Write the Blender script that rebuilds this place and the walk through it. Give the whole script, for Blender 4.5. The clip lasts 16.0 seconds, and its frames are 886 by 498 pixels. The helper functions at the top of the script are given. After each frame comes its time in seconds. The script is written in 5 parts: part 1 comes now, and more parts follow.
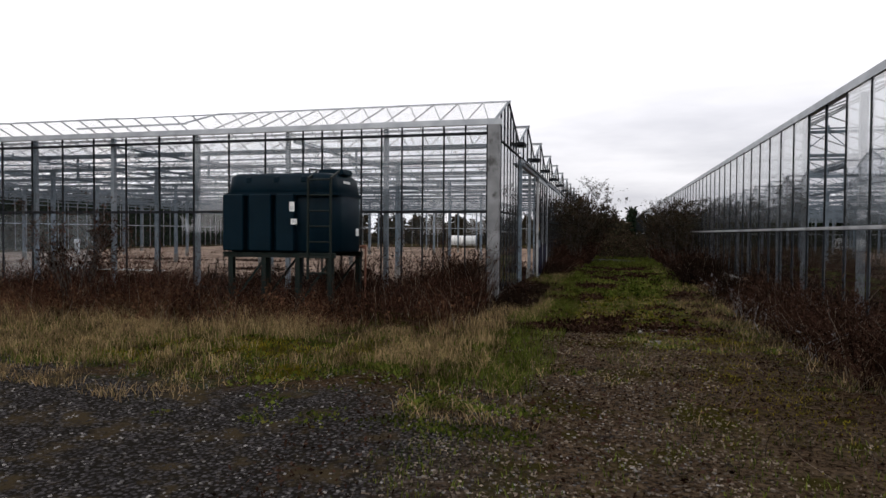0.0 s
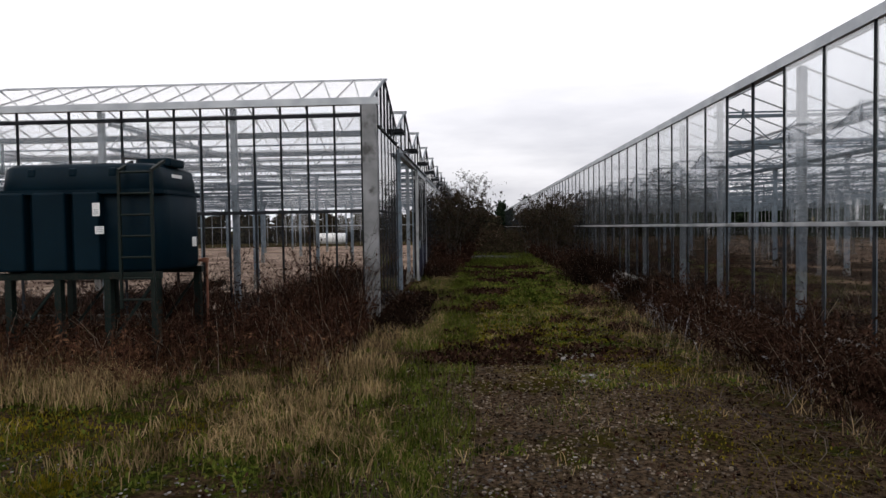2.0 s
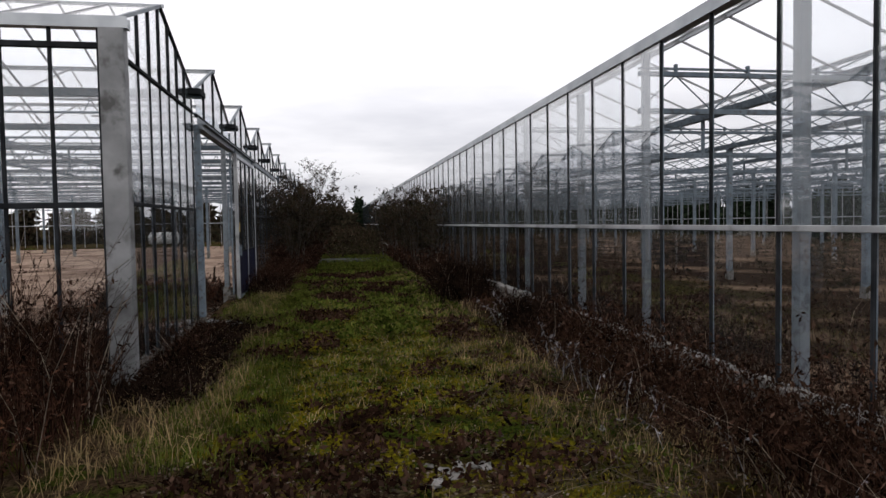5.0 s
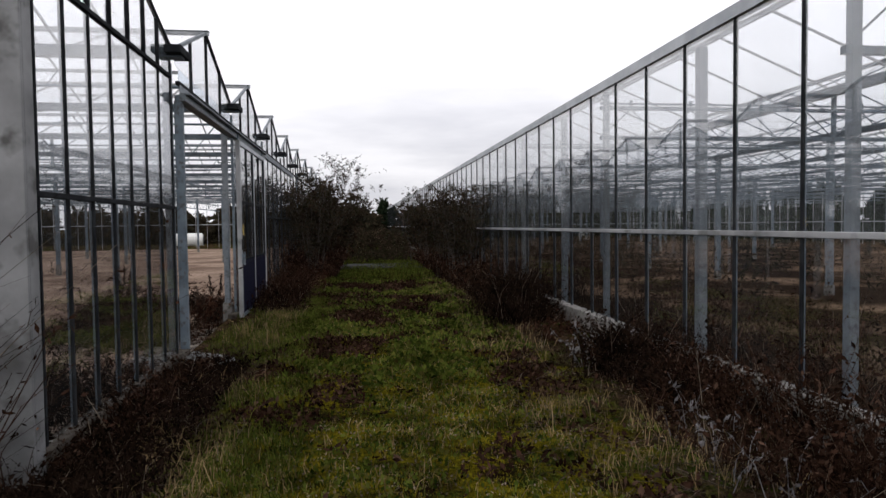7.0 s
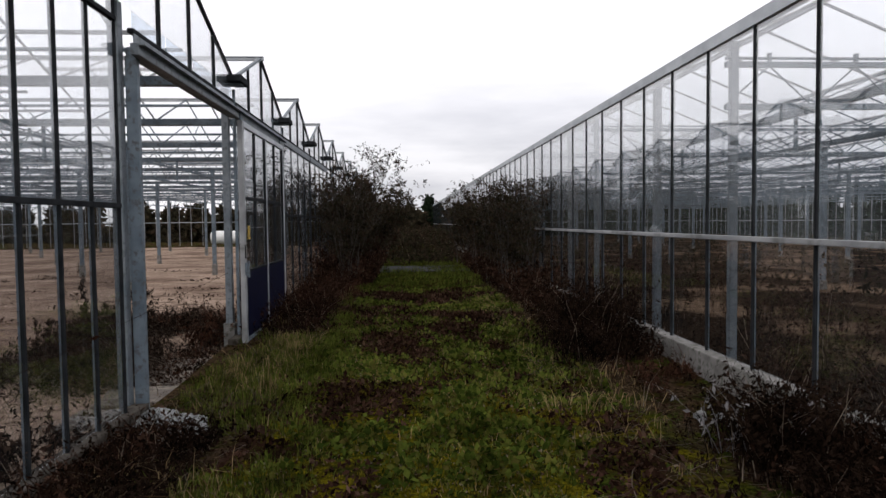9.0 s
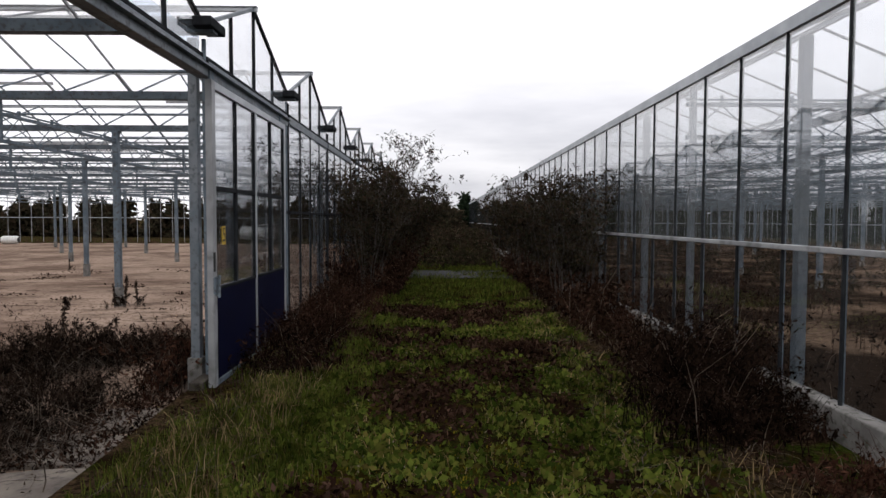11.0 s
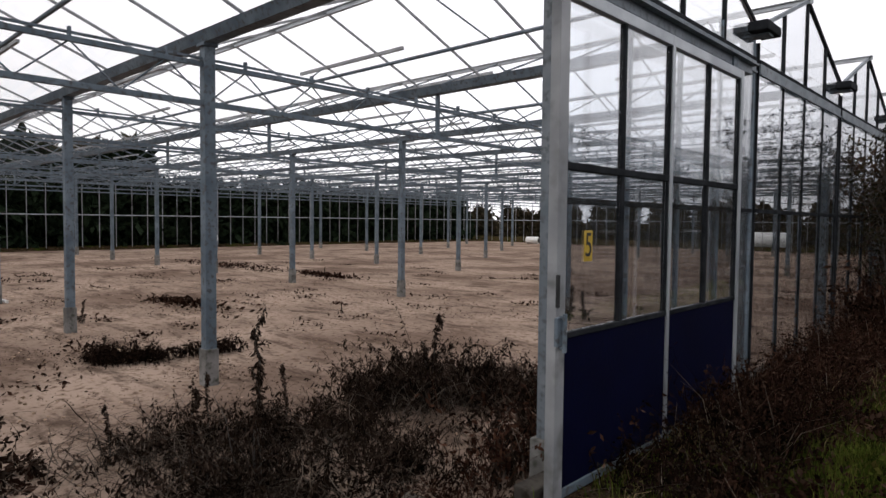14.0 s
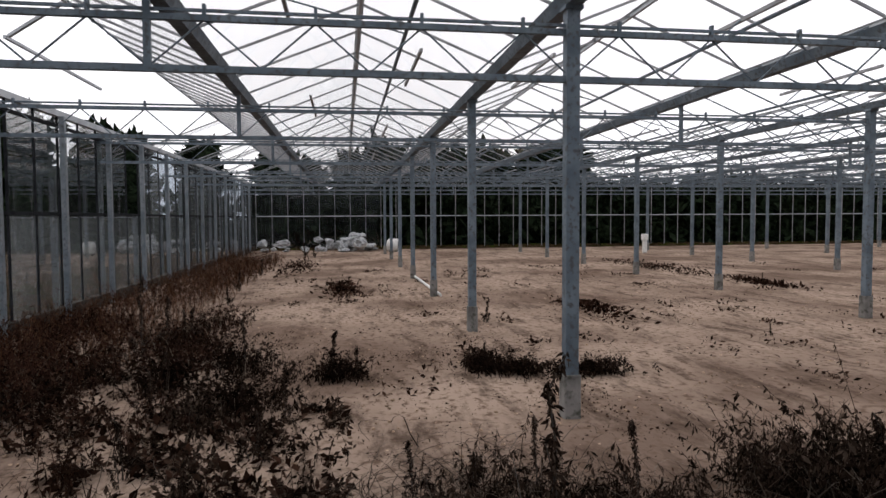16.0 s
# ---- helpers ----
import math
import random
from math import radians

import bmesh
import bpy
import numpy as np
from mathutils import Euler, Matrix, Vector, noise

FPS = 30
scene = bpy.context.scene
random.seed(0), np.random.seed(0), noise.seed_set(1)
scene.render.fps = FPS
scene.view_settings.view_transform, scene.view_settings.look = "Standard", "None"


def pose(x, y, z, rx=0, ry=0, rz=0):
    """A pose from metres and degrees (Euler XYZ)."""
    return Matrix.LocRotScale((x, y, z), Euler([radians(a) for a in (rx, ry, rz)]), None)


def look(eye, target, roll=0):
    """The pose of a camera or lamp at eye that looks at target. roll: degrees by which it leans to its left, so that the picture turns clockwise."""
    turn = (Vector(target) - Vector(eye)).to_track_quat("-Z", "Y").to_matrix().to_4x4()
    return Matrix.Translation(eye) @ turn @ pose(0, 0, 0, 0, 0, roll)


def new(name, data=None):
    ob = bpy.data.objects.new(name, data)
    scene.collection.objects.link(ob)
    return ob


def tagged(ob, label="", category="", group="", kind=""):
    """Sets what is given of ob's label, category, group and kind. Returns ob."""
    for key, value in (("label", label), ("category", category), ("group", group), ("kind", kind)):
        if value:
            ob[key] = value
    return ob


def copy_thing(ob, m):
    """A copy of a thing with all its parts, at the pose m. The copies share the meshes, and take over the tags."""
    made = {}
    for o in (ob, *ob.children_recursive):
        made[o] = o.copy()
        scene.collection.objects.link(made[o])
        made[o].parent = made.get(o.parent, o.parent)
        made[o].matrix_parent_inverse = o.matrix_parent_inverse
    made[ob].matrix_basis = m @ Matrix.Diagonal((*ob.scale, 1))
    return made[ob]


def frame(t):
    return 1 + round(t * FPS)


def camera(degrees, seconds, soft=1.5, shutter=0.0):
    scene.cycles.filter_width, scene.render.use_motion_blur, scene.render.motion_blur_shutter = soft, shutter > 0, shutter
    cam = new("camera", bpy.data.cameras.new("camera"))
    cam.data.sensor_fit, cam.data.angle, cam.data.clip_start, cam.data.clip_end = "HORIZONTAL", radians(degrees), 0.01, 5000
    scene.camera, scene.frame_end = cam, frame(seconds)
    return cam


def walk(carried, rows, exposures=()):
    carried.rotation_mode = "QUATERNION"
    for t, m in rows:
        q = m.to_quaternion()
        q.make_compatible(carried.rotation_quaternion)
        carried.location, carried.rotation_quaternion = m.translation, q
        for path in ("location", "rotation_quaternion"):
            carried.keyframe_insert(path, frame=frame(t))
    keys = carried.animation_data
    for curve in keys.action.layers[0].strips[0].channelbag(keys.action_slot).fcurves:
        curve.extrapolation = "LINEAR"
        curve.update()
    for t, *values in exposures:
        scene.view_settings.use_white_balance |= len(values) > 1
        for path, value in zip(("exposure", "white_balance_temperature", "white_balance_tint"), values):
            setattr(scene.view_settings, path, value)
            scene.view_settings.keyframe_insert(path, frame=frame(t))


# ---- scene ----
cam = camera(69.1, 16.0)

PATH = [
    (0, (1.993, -11.514, 1.341), (1.497, -9.577, 1.291), 0.4),
    (0.5, (1.743, -11.031, 1.418), (1.508, -9.045, 1.362), -0.5),
    (1, (1.577, -10.569, 1.451), (1.35, -8.583, 1.394), -0.8),
    (1.5, (1.563, -10.035, 1.425), (1.44, -8.04, 1.365), -0.9),
    (2, (1.506, -9.525, 1.467), (1.409, -7.528, 1.4), -0.9),
    (2.5, (1.58, -9.054, 1.467), (1.586, -7.056, 1.391), -0.8),
    (3, (1.651, -8.477, 1.49), (1.765, -6.482, 1.413), -0.9),
    (3.5, (1.694, -7.982, 1.496), (1.836, -5.988, 1.425), -0.9),
    (4, (1.823, -7.426, 1.451), (2.131, -5.452, 1.367), -0.8),
    (4.2, (1.873, -7.185, 1.497), (2.176, -5.209, 1.417), -0.7),
    (6.3, (1.908, -4.752, 1.53), (2.334, -2.8, 1.441), -0.8),
    (6.5, (1.923, -4.513, 1.502), (2.351, -2.561, 1.42), -0.5),
    (7, (1.894, -3.886, 1.536), (2.157, -1.905, 1.461), -0.7),
    (7.5, (1.946, -3.378, 1.553), (2.135, -1.389, 1.475), -0.6),
    (8, (2.031, -2.768, 1.579), (2.209, -0.778, 1.505), -0.6),
    (8.5, (2.031, -2.2, 1.579), (2.155, -0.206, 1.505), -0.5),
    (8.7, (2.061, -2.007, 1.588), (2.183, -0.013, 1.506), -0.6),
    (10.8, (2.1, 0.344, 1.688), (2.149, 2.342, 1.6), 0.4),
    (11, (2.12, 0.574, 1.646), (2.132, 2.572, 1.557), 0.2),
    (11.5, (2.17, 1.1, 1.621), (2.063, 3.096, 1.543), -0.2),
    (12, (2.189, 1.588, 1.661), (1.828, 3.554, 1.584), -0.5),
    (12.5, (2.18, 2.035, 1.645), (1.568, 3.938, 1.573), 0.2),
    (13, (2.172, 2.5, 1.615), (1.372, 4.331, 1.543), -0.1),
    (13.5, (2.107, 2.975, 1.629), (0.874, 4.547, 1.546), -0.1),
    (14, (1.973, 3.406, 1.629), (0.605, 4.862, 1.542), 0.6),
    (14.5, (1.789, 3.858, 1.608), (0.277, 5.164, 1.525), 0.0),
    (15, (1.581, 4.129, 1.615), (-0.161, 5.108, 1.525), 0.5),
    (15.5, (1.32, 4.371, 1.621), (-0.518, 5.156, 1.523), 0.4),
    (16, (1.015, 4.598, 1.635), (-0.96, 4.898, 1.538), -0.3),
]
walk(cam, [(t, look(eye, target, roll)) for t, eye, target, roll in PATH])


# ---- world and light ----
world = bpy.data.worlds.new("overcast_sky")
scene.world = world
world.use_nodes = True
wn, wl = world.node_tree.nodes, world.node_tree.links
wn.clear()
w_out = wn.new("ShaderNodeOutputWorld")
w_sky = wn.new("ShaderNodeTexSky")
w_sky.sky_type, w_sky.sun_disc = "NISHITA", False
w_sky.sun_elevation, w_sky.sun_rotation = radians(38), radians(200)
w_sky.air_density, w_sky.dust_density = 1.0, 3.0
w_co = wn.new("ShaderNodeTexCoord")
w_map = wn.new("ShaderNodeMapping")
w_map.inputs["Scale"].default_value = (1.4, 1.4, 7.0)
w_noise = wn.new("ShaderNodeTexNoise")
w_noise.inputs["Scale"].default_value, w_noise.inputs["Detail"].default_value = 2.2, 6.0
w_noise.inputs["Roughness"].default_value = 0.52
w_cloud = wn.new("ShaderNodeValToRGB")
w_cloud.color_ramp.elements[0].position, w_cloud.color_ramp.elements[0].color = 0.34, (0.63, 0.63, 0.69, 1)
w_cloud.color_ramp.elements[1].position, w_cloud.color_ramp.elements[1].color = 0.66, (1.0, 0.985, 1.025, 1)
w_sep = wn.new("ShaderNodeSeparateXYZ")
w_up = wn.new("ShaderNodeMapRange")
w_up.inputs["From Min"].default_value, w_up.inputs["From Max"].default_value = 0.10, 0.32
w_high = wn.new("ShaderNodeMix")
w_high.data_type = "RGBA"
w_high.inputs["B"].default_value = (1.345, 1.32, 1.375, 1)
w_west = wn.new("ShaderNodeMapRange")
w_west.interpolation_type = "SMOOTHSTEP"
w_west.inputs["From Min"].default_value, w_west.inputs["From Max"].default_value = 0.05, -0.75
w_thin = wn.new("ShaderNodeMix")
w_thin.data_type = "RGBA"
w_thin.inputs["B"].default_value = (1.28, 1.26, 1.30, 1)
w_b1, w_b2, w_add = wn.new("ShaderNodeBackground"), wn.new("ShaderNodeBackground"), wn.new("ShaderNodeAddShader")
w_b1.inputs["Strength"].default_value = 0.95
w_b2.inputs["Strength"].default_value = 0.008
for a, b in ((w_co.outputs["Generated"], w_map.inputs["Vector"]), (w_map.outputs[0], w_noise.inputs["Vector"]), (w_noise.outputs["Fac"], w_cloud.inputs["Fac"]),
             (w_co.outputs["Generated"], w_sep.inputs[0]), (w_sep.outputs["Z"], w_up.inputs["Value"]), (w_up.outputs[0], w_high.inputs["Factor"]),
             (w_sep.outputs["X"], w_west.inputs["Value"]), (w_west.outputs[0], w_thin.inputs["Factor"]), (w_cloud.outputs["Color"], w_thin.inputs["A"]), (w_thin.outputs["Result"], w_high.inputs["A"]), (w_high.outputs["Result"], w_b1.inputs["Color"]), (w_sky.outputs["Color"], w_b2.inputs["Color"]),
             (w_b1.outputs[0], w_add.inputs[0]), (w_b2.outputs[0], w_add.inputs[1]), (w_add.outputs[0], w_out.inputs["Surface"])):
    wl.new(a, b)
sun = new("sun", bpy.data.lights.new("sun", "SUN"))
sun.data.energy, sun.data.angle, sun.data.color = 0.5, radians(25), (1.0, 0.97, 0.93)
sun.rotation_euler = (radians(52), 0, radians(-20))
scene.cycles.transparent_max_bounces = 40


# ---- materials ----
def mat(name, a, b, scale=6.0, rough=0.7, metal=0.0, bump=0.0, fine=60.0, c=None, spec=0.4, lo=0.35, hi=0.65, object_space=False):
    """A procedural surface: a and b mixed by a coarse noise, c by a second one, with a fine relief."""
    m = bpy.data.materials.new(name)
    m.use_nodes = True
    n, l = m.node_tree.nodes, m.node_tree.links
    p = n["Principled BSDF"]
    geo = n.new("ShaderNodeNewGeometry")
    noise1 = n.new("ShaderNodeTexNoise")
    noise1.inputs["Scale"].default_value, noise1.inputs["Detail"].default_value = scale, 5
    l.new(geo.outputs["Position"], noise1.inputs["Vector"])
    ramp = n.new("ShaderNodeMapRange")
    ramp.inputs["From Min"].default_value, ramp.inputs["From Max"].default_value = lo, hi
    l.new(noise1.outputs["Fac"], ramp.inputs["Value"])
    mix = n.new("ShaderNodeMix")
    mix.data_type = "RGBA"
    mix.inputs["A"].default_value, mix.inputs["B"].default_value = (*a, 1), (*b, 1)
    l.new(ramp.outputs[0], mix.inputs["Factor"])
    col = mix.outputs["Result"]
    noise2 = n.new("ShaderNodeTexNoise")
    noise2.inputs["Scale"].default_value, noise2.inputs["Detail"].default_value = fine, 3
    l.new(geo.outputs["Position"], noise2.inputs["Vector"])
    if c:
        r2 = n.new("ShaderNodeMapRange")
        r2.inputs["From Min"].default_value, r2.inputs["From Max"].default_value = 0.52, 0.68
        l.new(noise2.outputs["Fac"], r2.inputs["Value"])
        mix2 = n.new("ShaderNodeMix")
        mix2.data_type = "RGBA"
        mix2.inputs["B"].default_value = (*c, 1)
        l.new(r2.outputs[0], mix2.inputs["Factor"])
        l.new(col, mix2.inputs["A"])
        col = mix2.outputs["Result"]
    l.new(col, p.inputs["Base Color"])
    p.inputs["Roughness"].default_value, p.inputs["Metallic"].default_value = rough, metal
    p.inputs["Specular IOR Level"].default_value = spec
    if bump:
        b_ = n.new("ShaderNodeBump")
        b_.inputs["Strength"].default_value, b_.inputs["Distance"].default_value = bump, 0.02
        l.new(noise2.outputs["Fac"], b_.inputs["Height"])
        l.new(b_.outputs[0], p.inputs["Normal"])
    return m


def leafy(name, shades, rough=0.75, through_light=0.25, mottle=(0.35, 1.65), size=3.2):
    """Leaves, blades and stems: a shade for every island, with some light passing through."""
    m = bpy.data.materials.new(name)
    m.use_nodes = True
    n, l = m.node_tree.nodes, m.node_tree.links
    n.remove(n["Principled BSDF"])
    geo = n.new("ShaderNodeNewGeometry")
    ramp = n.new("ShaderNodeValToRGB")
    ramp.color_ramp.interpolation = "LINEAR"
    while len(ramp.color_ramp.elements) < len(shades):
        ramp.color_ramp.elements.new(0.5)
    for i, s in enumerate(shades):
        ramp.color_ramp.elements[i].position = i / (len(shades) - 1)
        ramp.color_ramp.elements[i].color = (*s, 1)
    l.new(geo.outputs["Random Per Island"], ramp.inputs["Fac"])
    d, t, mx = n.new("ShaderNodeBsdfDiffuse"), n.new("ShaderNodeBsdfTranslucent"), n.new("ShaderNodeMixShader")
    d.inputs["Roughness"].default_value = rough
    mx.inputs[0].default_value = through_light
    tex, span, mul = n.new("ShaderNodeTexNoise"), n.new("ShaderNodeMapRange"), n.new("ShaderNodeVectorMath")
    tex.inputs["Scale"].default_value, tex.inputs["Detail"].default_value, tex.inputs["Roughness"].default_value = size, 5, 0.65
    span.inputs["From Min"].default_value, span.inputs["From Max"].default_value = 0.36, 0.64
    span.inputs["To Min"].default_value, span.inputs["To Max"].default_value = mottle
    mul.operation = "MULTIPLY"
    l.new(geo.outputs["Position"], tex.inputs["Vector"])
    l.new(tex.outputs["Fac"], span.inputs["Value"])
    l.new(ramp.outputs[0], mul.inputs[0])
    l.new(span.outputs[0], mul.inputs[1])
    l.new(mul.outputs[0], d.inputs["Color"])
    l.new(mul.outputs[0], t.inputs["Color"])
    l.new(d.outputs[0], mx.inputs[1])
    l.new(t.outputs[0], mx.inputs[2])
    l.new(mx.outputs[0], n["Material Output"].inputs["Surface"])
    return m


def glass(name, dirt_lo, dirt_hi, tint=(0.93, 0.96, 0.96), scale=1.3, sheen=0.55, face_on=0.05):
    """Old horticultural glass: clear, glossy by Fresnel, with a patchy film for dust, algae and a painted sky veil."""
    m = bpy.data.materials.new(name)
    m.use_nodes = True
    n, l = m.node_tree.nodes, m.node_tree.links
    n.remove(n["Principled BSDF"])
    clear, gloss, film, trans = (n.new("ShaderNodeBsdfTransparent"), n.new("ShaderNodeBsdfGlossy"), n.new("ShaderNodeBsdfDiffuse"), n.new("ShaderNodeBsdfTranslucent"))
    clear.inputs["Color"].default_value = (*tint, 1)
    gloss.inputs["Roughness"].default_value = 0.03
    film.inputs["Color"].default_value = (0.50, 0.53, 0.53, 1)
    trans.inputs["Color"].default_value = (0.55, 0.58, 0.58, 1)
    facing = n.new("ShaderNodeLayerWeight")
    facing.inputs["Blend"].default_value = 0.5
    steep = n.new("ShaderNodeMath")
    steep.operation = "POWER"
    steep.inputs[1].default_value = 2.8
    fres = n.new("ShaderNodeMath")
    fres.operation = "MULTIPLY_ADD"
    fres.inputs[1].default_value, fres.inputs[2].default_value = sheen, face_on
    geo = n.new("ShaderNodeNewGeometry")
    info = n.new("ShaderNodeObjectInfo")
    noise1 = n.new("ShaderNodeTexNoise")
    noise1.inputs["Scale"].default_value, noise1.inputs["Detail"].default_value = scale, 6
    stretch = n.new("ShaderNodeMapping")
    stretch.inputs["Scale"].default_value = (1, 1, 0.35)
    l.new(geo.outputs["Position"], stretch.inputs["Vector"])
    l.new(stretch.outputs[0], noise1.inputs["Vector"])
    add = n.new("ShaderNodeMath")
    add.operation = "MULTIPLY_ADD"
    add.inputs[1].default_value = 0.22
    l.new(info.outputs["Random"], add.inputs[0])
    l.new(noise1.outputs["Fac"], add.inputs[2])
    rng = n.new("ShaderNodeMapRange")
    rng.inputs["From Min"].default_value, rng.inputs["From Max"].default_value = 0.35, 0.85
    rng.inputs["To Min"].default_value, rng.inputs["To Max"].default_value = dirt_lo, dirt_hi
    l.new(add.outputs[0], rng.inputs["Value"])
    films, body, top = n.new("ShaderNodeMixShader"), n.new("ShaderNodeMixShader"), n.new("ShaderNodeMixShader")
    films.inputs[0].default_value = 0.5
    l.new(film.outputs[0], films.inputs[1])
    l.new(trans.outputs[0], films.inputs[2])
    l.new(rng.outputs[0], body.inputs[0])
    l.new(clear.outputs[0], body.inputs[1])
    l.new(films.outputs[0], body.inputs[2])
    l.new(facing.outputs["Facing"], steep.inputs[0])
    l.new(steep.outputs[0], fres.inputs[0])
    l.new(fres.outputs[0], top.inputs[0])
    l.new(body.outputs[0], top.inputs[1])
    l.new(gloss.outputs[0], top.inputs[2])
    l.new(top.outputs[0], n["Material Output"].inputs["Surface"])
    return m


GALV = mat("galvanised_steel", (0.30, 0.32, 0.34), (0.42, 0.44, 0.46), 3.0, 0.5, 0.55, 0.1, 80)
GALV_OLD = mat("weathered_galvanised_steel", (0.085, 0.113, 0.140), (0.155, 0.19, 0.222), 4.0, 0.65, 0.2, 0.1, 22, (0.075, 0.08, 0.085))
GALV_POST = mat("dull_galvanised_steel", (0.12, 0.145, 0.165), (0.20, 0.22, 0.24), 4.0, 0.6, 0.2, 0.1, 22, (0.10, 0.11, 0.12))
GALV_PALE = mat("pale_aluminium", (0.21, 0.215, 0.225), (0.35, 0.355, 0.36), 2.4, 0.55, 0.15, 0.25, 5, (0.15, 0.152, 0.15))
FLASHING = mat("stained_sheet_metal", (0.085, 0.087, 0.09), (0.26, 0.265, 0.27), 1.8, 0.6, 0.1, 0.35, 6, (0.07, 0.07, 0.068), 0.3)
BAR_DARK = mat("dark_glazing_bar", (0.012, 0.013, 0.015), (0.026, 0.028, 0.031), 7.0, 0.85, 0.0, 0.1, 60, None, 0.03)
BAR_GREY = mat("grey_glazing_bar", (0.21, 0.215, 0.225), (0.32, 0.325, 0.335), 6.0, 0.6, 0.15, 0.1, 60)
GLASS = glass("old_glass", 0.0, 0.015, (0.96, 0.972, 0.985), 1.3, 0.9)
# pale diffuse film that stands in for sky reflected in the panes
GLASS_SKY_VEIL = glass("sky_veil_glass", 0.02, 0.10, (0.96, 0.972, 0.985), 0.8, 0.95)
GLASS_DIRTY = glass("algae_stained_glass", 0.03, 0.15, (0.87, 0.92, 0.98), 1.3, 0.75)
GLASS_ROOF = glass("old_roof_glass", 0.0, 0.03, (0.998, 0.998, 0.998), 1.3, 0.3, 0.012)
CONCRETE = mat("old_concrete", (0.12, 0.115, 0.108), (0.23, 0.22, 0.21), 5.0, 0.9, 0, 0.5, 14, (0.07, 0.072, 0.058), 0.1)
# a darker tone than CONCRETE, for the kerbs of the house with the door
DARK_CONCRETE = mat("darker_concrete", (0.03, 0.026, 0.022), (0.075, 0.066, 0.056), 5.0, 0.9, 0, 0.5, 14, (0.018, 0.014, 0.010), 0.1)
BLUE = mat("blue_painted_panel", (0.0009, 0.0012, 0.0115), (0.0013, 0.002, 0.017), 3.0, 0.6, 0, 0.05, 30, (0.002, 0.0026, 0.012), 0.06)
TANK_GREEN = mat("dark_green_plastic", (0.0010, 0.0068, 0.0122), (0.0020, 0.0100, 0.0170), 2.5, 0.42, 0, 0.04, 50, (0.003, 0.010, 0.012), 0.05)
STEEL_GREEN = mat("green_painted_steel", (0.0015, 0.006, 0.005), (0.003, 0.010, 0.008), 5.0, 0.6, 0.0, 0.1, 60, (0.02, 0.014, 0.01), 0.15)
WHITE = mat("dull_white_plastic", (0.62, 0.62, 0.60), (0.75, 0.75, 0.73), 9.0, 0.6, 0, 0.1, 40, (0.5, 0.49, 0.46))
BLACK = mat("black_rubber", (0.012, 0.012, 0.012), (0.025, 0.025, 0.025), 20.0, 0.7)
YELLOW = mat("yellow_plate", (0.40, 0.26, 0.02), (0.50, 0.34, 0.04), 20.0, 0.5)
COPPER = mat("rusty_pipe", (0.14, 0.05, 0.03), (0.22, 0.10, 0.06), 12.0, 0.6, 0.3)


# ---- building helpers ----
def part(name, bm, material, parent=None, label="", kind=""):
    me = bpy.data.meshes.new(name)
    bm.to_mesh(me)
    bm.free()
    me.materials.append(material)
    ob = new(name, me)
    ob.parent = parent
    return tagged(ob, label, kind=kind)


def piece(name, me, parent, loc, rot=None):
    ob = new(name, me)
    ob.parent = parent
    ob.location = loc
    if rot:
        ob.rotation_euler = rot
    return ob


def thing(name, label, category, loc=(0, 0, 0), rz=0.0, group="", kind=""):
    ob = new(name)
    ob.matrix_basis = pose(*loc, 0, 0, rz)
    ob.empty_display_size = 0.2
    return tagged(ob, label, category, group, kind)


def box(bm, x0, y0, z0, x1, y1, z1, bevel=0.0):
    m = Matrix.Translation(((x0 + x1) / 2, (y0 + y1) / 2, (z0 + z1) / 2)) @ Matrix.Diagonal((abs(x1 - x0), abs(y1 - y0), abs(z1 - z0), 1))
    r = bmesh.ops.create_cube(bm, size=1, matrix=m)
    if bevel:
        edges = list({e for v in r["verts"] for e in v.link_edges})
        bmesh.ops.bevel(bm, geom=edges, offset=bevel, segments=2, affect="EDGES", profile=0.5)
    return bm


def beam(bm, a, b, w, h):
    """A square bar from a to b, w wide and h high."""
    a, b = Vector(a), Vector(b)
    d = b - a
    m = Matrix.Translation((a + b) / 2) @ d.to_track_quat("X", "Z").to_matrix().to_4x4() @ Matrix.Diagonal((d.length, w, h, 1))
    bmesh.ops.create_cube(bm, size=1, matrix=m)
    return bm


def rod(bm, a, b, r, sides=6, r2=None):
    a, b = Vector(a), Vector(b)
    d = b - a
    m = Matrix.Translation((a + b) / 2) @ d.to_track_quat("Z", "Y").to_matrix().to_4x4()
    bmesh.ops.create_cone(bm, cap_ends=True, segments=sides, radius1=r, radius2=r if r2 is None else r2, depth=d.length, matrix=m)
    return bm


def mesh_of(name, bm, material):
    me = bpy.data.meshes.new(name)
    bm.to_mesh(me)
    bm.free()
    me.materials.append(material)
    return me


def soup(name, verts, faces, material):
    """One mesh from arrays: verts (n, 3), faces (m, 3) or (m, 4)."""
    verts, faces = np.asarray(verts, np.float32), np.asarray(faces, np.int32)
    me = bpy.data.meshes.new(name)
    k = faces.shape[1]
    me.vertices.add(len(verts))
    me.vertices.foreach_set("co", verts.ravel())
    me.loops.add(faces.size)
    me.loops.foreach_set("vertex_index", faces.ravel())
    me.polygons.add(len(faces))
    me.polygons.foreach_set("loop_start", np.arange(0, faces.size, k, dtype=np.int32))
    me.update(calc_edges=True)
    me.materials.append(material)
    return me


# ---- the two glasshouses ----
GUT, RID, BAY = 3.30, 4.03, 3.2
_shared = {}


